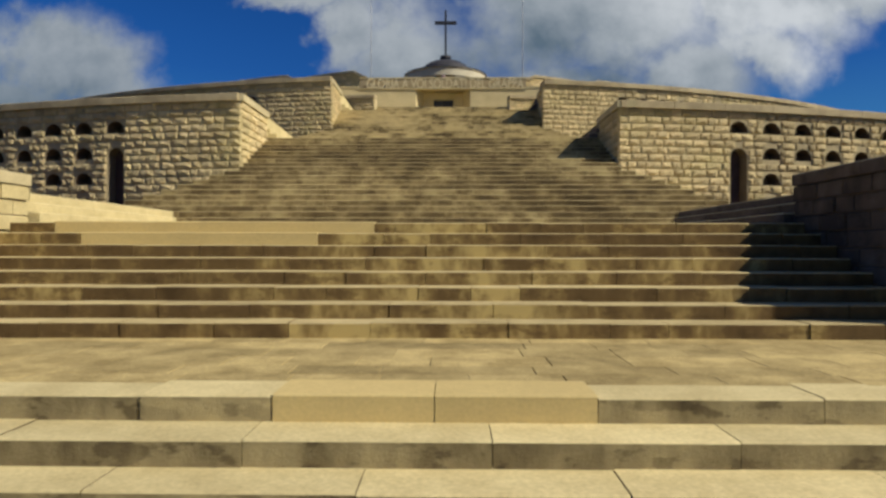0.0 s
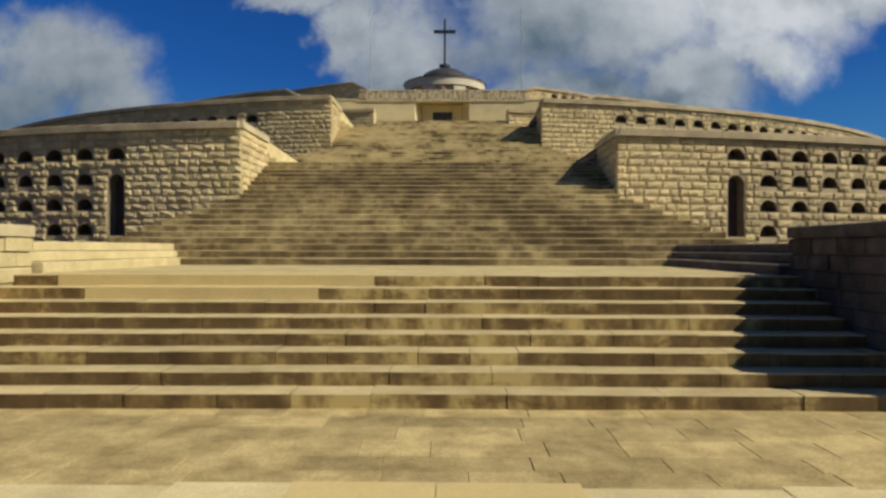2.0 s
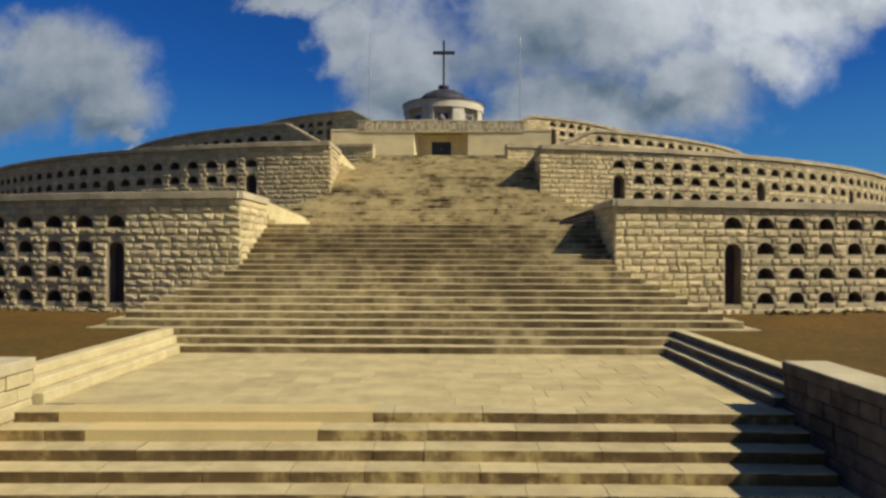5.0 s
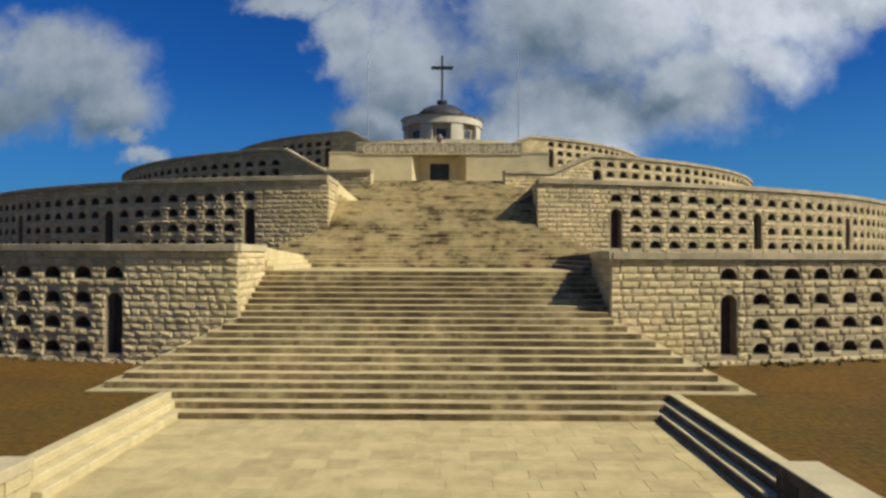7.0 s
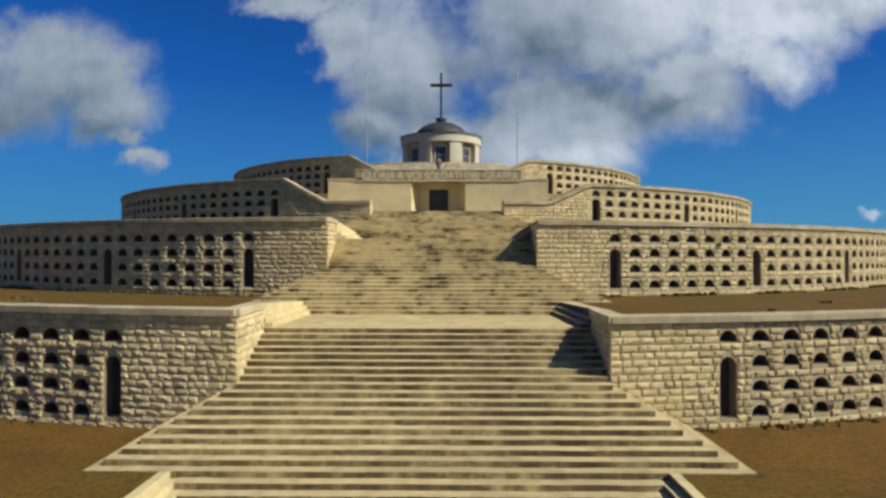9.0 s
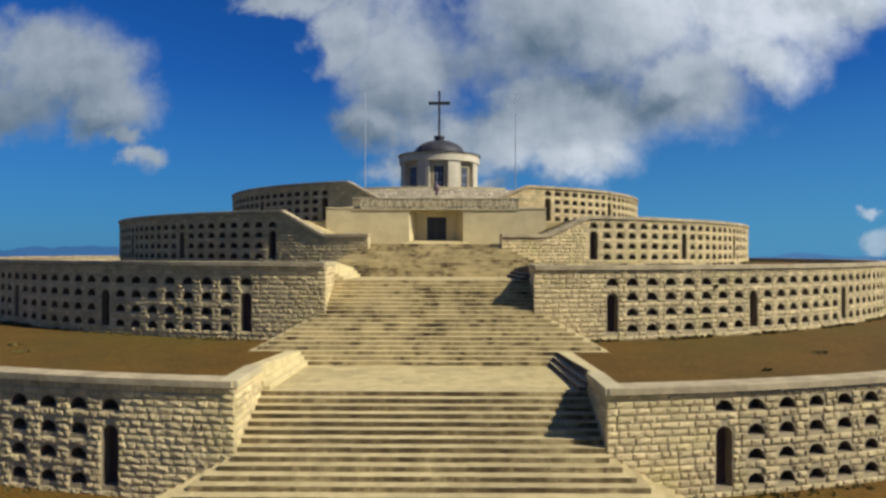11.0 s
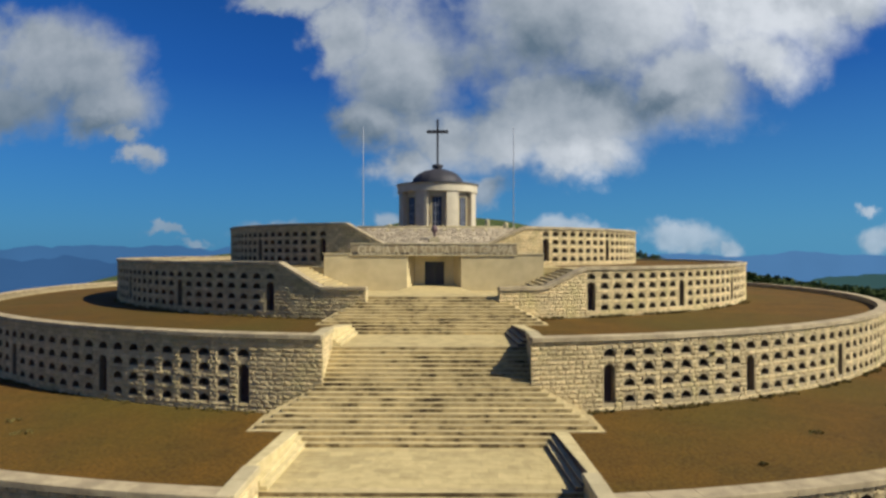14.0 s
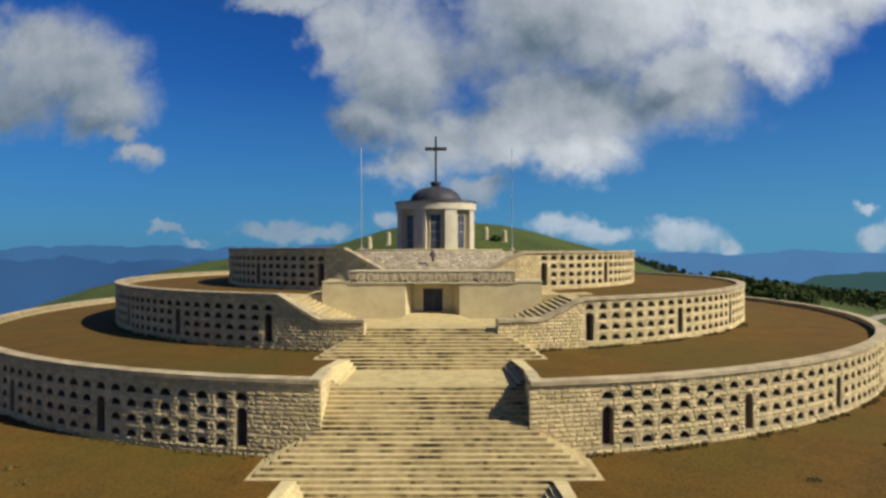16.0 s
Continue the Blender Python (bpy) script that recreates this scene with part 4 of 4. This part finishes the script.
def rubble_wall():
    """Battered bank of irregular stones under the shrine's terrace."""
    thing = empty("rubble_wall", "sloping bank of pale rubble stones with a coping and corbels", "wall", kind="structure")
    rng = random.Random(5)
    (r0, z0), (r1, z1) = BANK_LO, BANK_HI
    run = math.hypot(r0 - r1, z1 - z0)
    nr, nz = (z1 - z0) / run, (r0 - r1) / run

    def put(a, d, v):
        # a: degrees round, v: metres up the slope, d: depth into the bank
        f = v / run
        return ring(r0 + (r1 - r0) * f - d * nr, a, z0 + (z1 - z0) * f - d * nz)

    core = Soup()
    n = 32
    for k in range(n):
        a0, a1 = -24 + 48 * k / n, -24 + 48 * (k + 1) / n
        core.add([put(a0, 0, 0), put(a1, 0, 0), put(a1, 0, run), put(a0, 0, run)], [(0, 1, 2, 3)])
    for a in (-24, 24):
        core.add([put(a, 0, 0), put(a, 0, run), ring(r0, a, z1)], [(0, 1, 2)])
    core.ob("core", M_JOINT, thing)
    s = Soup()
    v = 0.0
    while v < run - 0.1:
        h = rng.uniform(0.30, 0.55)
        a = -23.5
        while a < 23.5:
            w = math.degrees(rng.uniform(0.3, 0.85) / 23.0)
            lift = rng.uniform(-0.07, 0.07)
            vs, fs = stone(lambda u, d, z: (u, d, z), a * 0.4, (a + w) * 0.4, max(v + lift, 0), min(v + h + lift, run), rng, 0.09)
            s.add([put(x / 0.4, y, z) for x, y, z in vs], fs)
            a += w
        v += h
    tagged(s.ob("rubble_facing", M_RUBBLE, thing), kind="stuff")
    n = 14
    for k in range(n):
        a0, a1 = -20.5 + 41 * k / n + 0.01, -20.5 + 41 * (k + 1) / n - 0.01
        c = Soup()
        c.add([ring(r1 + d, a, z) for a in (a0, a1) for d, z in ((0.12, 15.74), (0.12, 15.95), (0.10, 15.97), (-0.5, 15.97), (-0.5, 15.74))],
              [(q, (q + 1) % 5, 5 + (q + 1) % 5, 5 + q) for q in range(5)] + [(0, 1, 2, 3, 4), (9, 8, 7, 6, 5)])
        c.ob("coping_stone", M_COPE, thing)
    for k in range(9):
        a = -15 + 30 * k / 8
        c = Soup()
        c.add([ring(r1 + d, a + w, z) for w in (-0.35, 0.35) for d, z in ((0.75, 15.36), (0.75, 15.56), (0.1, 15.74), (-0.05, 15.60))],
              [(q, (q + 1) % 4, 4 + (q + 1) % 4, 4 + q) for q in range(4)] + [(0, 1, 2, 3), (7, 6, 5, 4)])
        c.ob("corbel", M_COPE, thing)


rubble_wall()


def emblem():
    thing = empty("wall_emblem", "weathered bronze emblem on a pale stone bracket", "emblem", loc=(-0.1, 58.9, 14.05))
    s = Soup()
    s.box(-0.5, 0.5, -0.25, 0.3, 0.0, 0.55, 0.06)
    s.box(-0.32, 0.32, -0.2, 0.3, 0.55, 0.75, 0.05)
    s.ob("bracket", M_COPE, thing)
    prof = [(0.10, 0.75), (0.16, 0.9), (0.12, 1.1), (0.3, 1.3), (0.34, 1.5), (0.2, 1.75), (0.04, 1.9)]
    vs, fs, m = [], [], len(prof)
    for k in range(14):
        t = 2 * math.pi * k / 14
        vs += [(r * math.cos(t), 0.05 + r * 0.6 * math.sin(t), z) for r, z in prof]
    for k in range(14):
        fs += [(k * m + j, ((k + 1) % 14) * m + j, ((k + 1) % 14) * m + j + 1, k * m + j + 1) for j in range(m - 1)]
    mesh_ob("bronze_urn", vs, fs, M_BRONZE, thing, True)


emblem()


def lathe(name, prof, n, mat, parent, smooth=True, a0=0.0, a1=360.0):
    vs, fs = [], []
    m = len(prof)
    full = a1 - a0 >= 359.9
    cnt = n if full else n + 1
    for k in range(cnt):
        t = radians(a0 + (a1 - a0) * k / n)
        vs += [(r * math.sin(t), -r * math.cos(t), z) for r, z in prof]
    for k in range(n):
        for j in range(m - 1):
            p, q = k * m + j, ((k + 1) % cnt) * m + j
            fs.append((p, q, q + 1, p + 1))
    if not full:
        fs += [tuple(range(m)), tuple(range(n * m + m - 1, n * m - 1, -1))]
    return mesh_ob(name, vs, fs, mat, parent, smooth)


def shrine():
    thing = empty("domed_shrine", "round pale stone shrine with lead dome and iron cross", "shrine", loc=(-0.15, 83.0, 15.75))
    lathe("drum", [(4.55, -0.2), (4.55, 5.4)], 64, M_SHRINE, thing)
    lathe("base_course", [(5.55, -0.1), (5.55, 0.28), (4.4, 0.32)], 64, M_COPE, thing, False)
    for k in range(8):
        lathe("pier", [(4.5, 0.25), (5.22, 0.25), (5.22, 5.35), (4.5, 5.35)], 8, M_SHRINE, thing, False, 45 * k + 13.5, 45 * k + 31.5)
        win = new("window")
        win.parent = thing
        win.matrix_basis = Matrix.Rotation(radians(45 * k), 4, "Z")
        s = Soup()
        s.box(-0.78, -0.60, -4.66, -4.50, 0.3, 4.75, 0.02)
        s.box(0.60, 0.78, -4.66, -4.50, 0.3, 4.75, 0.02)
        s.box(-0.60, 0.60, -4.66, -4.50, 4.6, 4.75, 0.02)
        s.ob("window_frame", M_COPE, win)
        s = Soup()
        s.box(-0.60, 0.60, -4.60, -4.54, 0.35, 4.6)
        s.ob("pane", M_GLASS, win)
        s = Soup()
        for x in (-0.2, 0.2):
            s.box(x - 0.03, x + 0.03, -4.63, -4.60, 0.35, 4.6)
        for z in (1.4, 2.5, 3.6):
            s.box(-0.6, 0.6, -4.63, -4.60, z - 0.03, z + 0.03)
        s.ob("glazing_bars", M_POLE, win)
    lathe("cornice", [(4.5, 5.33), (5.35, 5.33), (5.35, 6.2), (5.45, 6.25), (5.45, 6.38), (4.8, 6.42)], 72, M_SHRINE, thing, False)
    lathe("dome_skirt", [(5.52, 6.36), (5.52, 6.46), (3.5, 6.66)], 64, M_LEAD, thing, False)
    prof = [(3.45 * math.cos(t), 6.58 + 2.05 * math.sin(t)) for t in np.linspace(0, math.pi / 2 * 0.93, 12)]
    lathe("dome", prof, 48, M_LEAD, thing)
    for k in range(16):
        t = radians(22.5 * k + 6)
        rib = Soup()
        for (r0, z0), (r1, z1) in zip(prof[:-1], prof[1:]):
            vs = []
            for r, z in ((r0, z0), (r1, z1)):
                for w, up in ((-0.04, 0.0), (-0.03, 0.02), (0.03, 0.02), (0.04, 0.0)):
                    vs.append(((r + up) * math.sin(t) + w * math.cos(t), -(r + up) * math.cos(t) + w * math.sin(t), z + up))
            rib.add(vs, [(0, 1, 5, 4), (1, 2, 6, 5), (2, 3, 7, 6)])
        rib.ob("dome_rib", M_LEAD, thing)
    lathe("finial", [(0.6, 8.5), (0.6, 8.85), (0.72, 8.9), (0.72, 9.22), (0.4, 9.3), (0.0, 9.32)], 24, M_LEAD, thing, False)
    cr = Soup()
    cr.box(-0.13, 0.13, -0.13, 0.13, 9.25, 15.35, 0.02)
    cr.box(-1.45, 1.45, -0.14, 0.14, 13.50, 13.90, 0.02)
    cr.ob("cross", M_IRON, thing)


shrine()


def flagpole(x):
    thing = empty("flagpole", "tall bare pale steel flagpole on the top terrace", "flagpole", "flagpoles", loc=(x, 70.0, 15.75))
    lathe("pole", [(0.06, 0.3), (0.05, 6.0), (0.035, 11.7), (0.0, 11.75)], 10, M_POLE, thing)
    lathe("pole_foot", [(0.3, 0.0), (0.3, 0.25), (0.12, 0.35), (0.1, 0.5)], 12, M_COPE, thing, False)


flagpole(-8.4)
flagpole(8.65)


def marker(x, y, h, w):
    thing = empty("boundary_stone", "pale carved memorial stone beside the ridge path", "memorial stone", "memorial stones", loc=(x, y, hill_z(x, y) - 0.3))
    lathe("shaft", [(w * 0.5, 0.3), (w * 0.46, h * 0.8), (w * 0.36, h * 0.95), (0.0, h)], 12, M_COPE, thing, False)
    s = Soup()
    s.box(-w * 0.62, w * 0.62, -w * 0.62, w * 0.62, 0, 0.32, 0.03)
    s.ob("plinth", M_COPE, thing)


for x, y, h, w in ((-19.7, 170, 3.6, 1.5), (-14.5, 170, 3.9, 1.45), (12.3, 170, 3.9, 1.4), (17.4, 170, 3.5, 1.5)):
    marker(x, y, h, w)


def leaf_cloud(s, rng, c, rx, rz, n, size):
    """Many small leaf clumps filling an uneven crown."""
    for _ in range(n):
        while True:
            v = Vector((rng.uniform(-1, 1), rng.uniform(-1, 1), rng.uniform(-1, 1)))
            if 0.25 < v.length < 1:
                break
        p = Vector(c) + Vector((v.x * rx, v.y * rx, v.z * rz))
        q = Euler((rng.uniform(0, 6), rng.uniform(0, 6), rng.uniform(0, 6))).to_matrix()
        k = size * rng.uniform(0.6, 1.3)
        s.add([tuple(p + q @ Vector(o) * k) for o in ((-1, -0.6, 0), (0.9, -0.8, 0.25), (1, 0.7, 0), (-0.7, 0.9, -0.25), (0, 0, 0.5))],
              [(0, 1, 4), (1, 2, 4), (2, 3, 4), (3, 0, 4)])


def shrub():
    thing = empty("shrub", "low dark green shrub beside the memorial stones", "shrub", loc=(14.8, 169.0, hill_z(14.8, 169.0)))
    s = Soup()
    leaf_cloud(s, random.Random(3), (0, 0, 0.8), 1.5, 0.9, 220, 0.2)
    s.ob("leaves", M_LEAF, thing)


shrub()


def weeds():
    """Thin weeds along the feet of the ring walls."""
    rng = random.Random(9)
    s = Soup()
    for i, T in enumerate(TIERS[:3]):
        for _ in range(520):
            deg = rng.uniform(9, 58) * rng.choice((1, 1, -1))
            if noise.noise(Vector((deg * 0.25, i * 7.0, 0))) < -0.05:
                continue
            x, y, z = ring(T["R"] + 0.12 + abs(rng.gauss(0, 0.25)), deg, T["foot"])
            leaf_cloud(s, rng, (x, y, z + 0.03), rng.uniform(0.08, 0.2), rng.uniform(0.04, 0.10), 5, 0.06)
    for x, y, z, r in ((-19.9, 30.2, 4.43, 0.5), (19.4, 30.6, 4.43, 0.4), (-22.0, 32.5, 4.43, 0.4), (14.5, 26.0, 4.43, 0.25), (27.0, 36.0, 4.43, 0.35)):
        leaf_cloud(s, rng, (x, y, z + 0.02), r, 0.03, 26, 0.06)
    thing = empty("weeds", "thin dry weeds along the feet of the ring walls", "weeds", kind="stuff")
    s.ob("leaves", M_WEED, thing)


weeds()


def wall_plant():
    p = ring(49.42 + 0.15, 20.6, 7.38)
    thing = empty("wall_plant", "small dry plant growing between the wall recesses", "plant", loc=p)
    s = Soup()
    leaf_cloud(s, random.Random(4), (0, 0, 0), 0.13, 0.12, 45, 0.05)
    s.ob("leaves", M_WEED, thing)
    s = Soup()
    s.box(-0.02, 0.02, 0.0, 0.25, -0.06, -0.02)
    s.ob("stem", M_BRONZE, thing)


wall_plant()


def woods():
    """The wood on the slope beyond the rings."""
    rng = random.Random(21)
    crowns, trunks = Soup(), Soup()
    for _ in range(1000):
        y = rng.uniform(185, 350)
        x = y * rng.uniform(0.30, 1.0)
        f = x / y
        if (f < 0.47 and rng.random() < 0.45) or (f > 0.60 and y < 262 - 60 * noise.noise(Vector((x * 0.02, 0, 0)))):
            continue
        z = hill_z(x, y)
        h = rng.uniform(3.4, 6.6) * (0.5 if f < 0.44 else 1.0)
        rad = h * rng.uniform(0.24, 0.40)
        m = len(trunks.v)
        vs = []
        for r, zz in ((0.22, -0.5), (0.08, h * 0.7)):
            vs += [(x + r * math.cos(t), y + r * math.sin(t), z + zz) for t in (0, 1.57, 3.14, 4.71)]
        trunks.add(vs, [(0, 1, 5, 4), (1, 2, 6, 5), (2, 3, 7, 6), (3, 0, 4, 7)])
        leaf_cloud(crowns, rng, (x, y, z + h * 0.48), rad * 1.25, h * 0.36, 34, h * 0.105)
        leaf_cloud(crowns, rng, (x + rng.uniform(-0.4, 0.4), y, z + h * 0.76), rad * 0.75, h * 0.26, 22, h * 0.085)
    thing = empty("woodland", "dark green wood on the far slope", "woodland", kind="stuff")
    crowns.ob("crowns", M_LEAF, thing)
    trunks.ob("trunks", M_BRONZE, thing)


woods()


def track(pts, w, lift):
    s = Soup()
    vs = []
    n = 40
    for k in range(n + 1):
        f = k / n * (len(pts) - 1)
        i = min(int(f), len(pts) - 2)
        x, y = (pts[i][j] + (pts[i + 1][j] - pts[i][j]) * (f - i) for j in (0, 1))
        d = Vector((pts[i + 1][0] - pts[i][0], pts[i + 1][1] - pts[i][1], 0)).normalized()
        for sg in (-1, 1):
            px, py = x - d.y * w * sg, y + d.x * w * sg
            vs.append((px, py, max(hill_z(px, py), hill_z(x, y)) + lift))
    s.add(vs, [(2 * k, 2 * k + 2, 2 * k + 3, 2 * k + 1) for k in range(n)])
    return tagged(s.ob("road", M_ROAD), "pale gravel track across the slope beside the rings", "track", kind="structure")


track([(118, 182), (140, 205), (160, 222), (205, 245)], 1.8, 0.5)
track([(96, 138), (112, 156), (150, 176), (190, 190)], 1.4, 0.5)


# ---- top terrace ----
top = Soup()
n = 120
top.add([(CX, CY, 15.75)] + [ring(21.2 if min(k, n - k) * 360 / n < 24.1 else 25.2, 360 * k / n, 15.75) for k in range(n)], [(0, 1 + k, 1 + (k + 1) % n) for k in range(n)])
tagged(top.ob("terrace_ground_5", M_SOIL), "flat top terrace round the shrine", "terrace", kind="structure")


# ---- single blocks and slabs ----
for thing, put, near in LATER:
    for b in near:
        s = Soup()
        s.add(*stone(put, *b, stone_rng))
        s.ob("block", M_STONE, thing)
for thing, slabs, single in PAVING:
    s = Soup()
    for b in slabs:
        if single:
            s = Soup()
        s.box(*b)
        if single:
            s.ob("paving_slab", M_PAVE_OLD if thing.name == "landing_1" else M_PAVE, thing)
    if not single:
        tagged(s.ob("paving_slabs", M_PAVE, thing), kind="stuff")
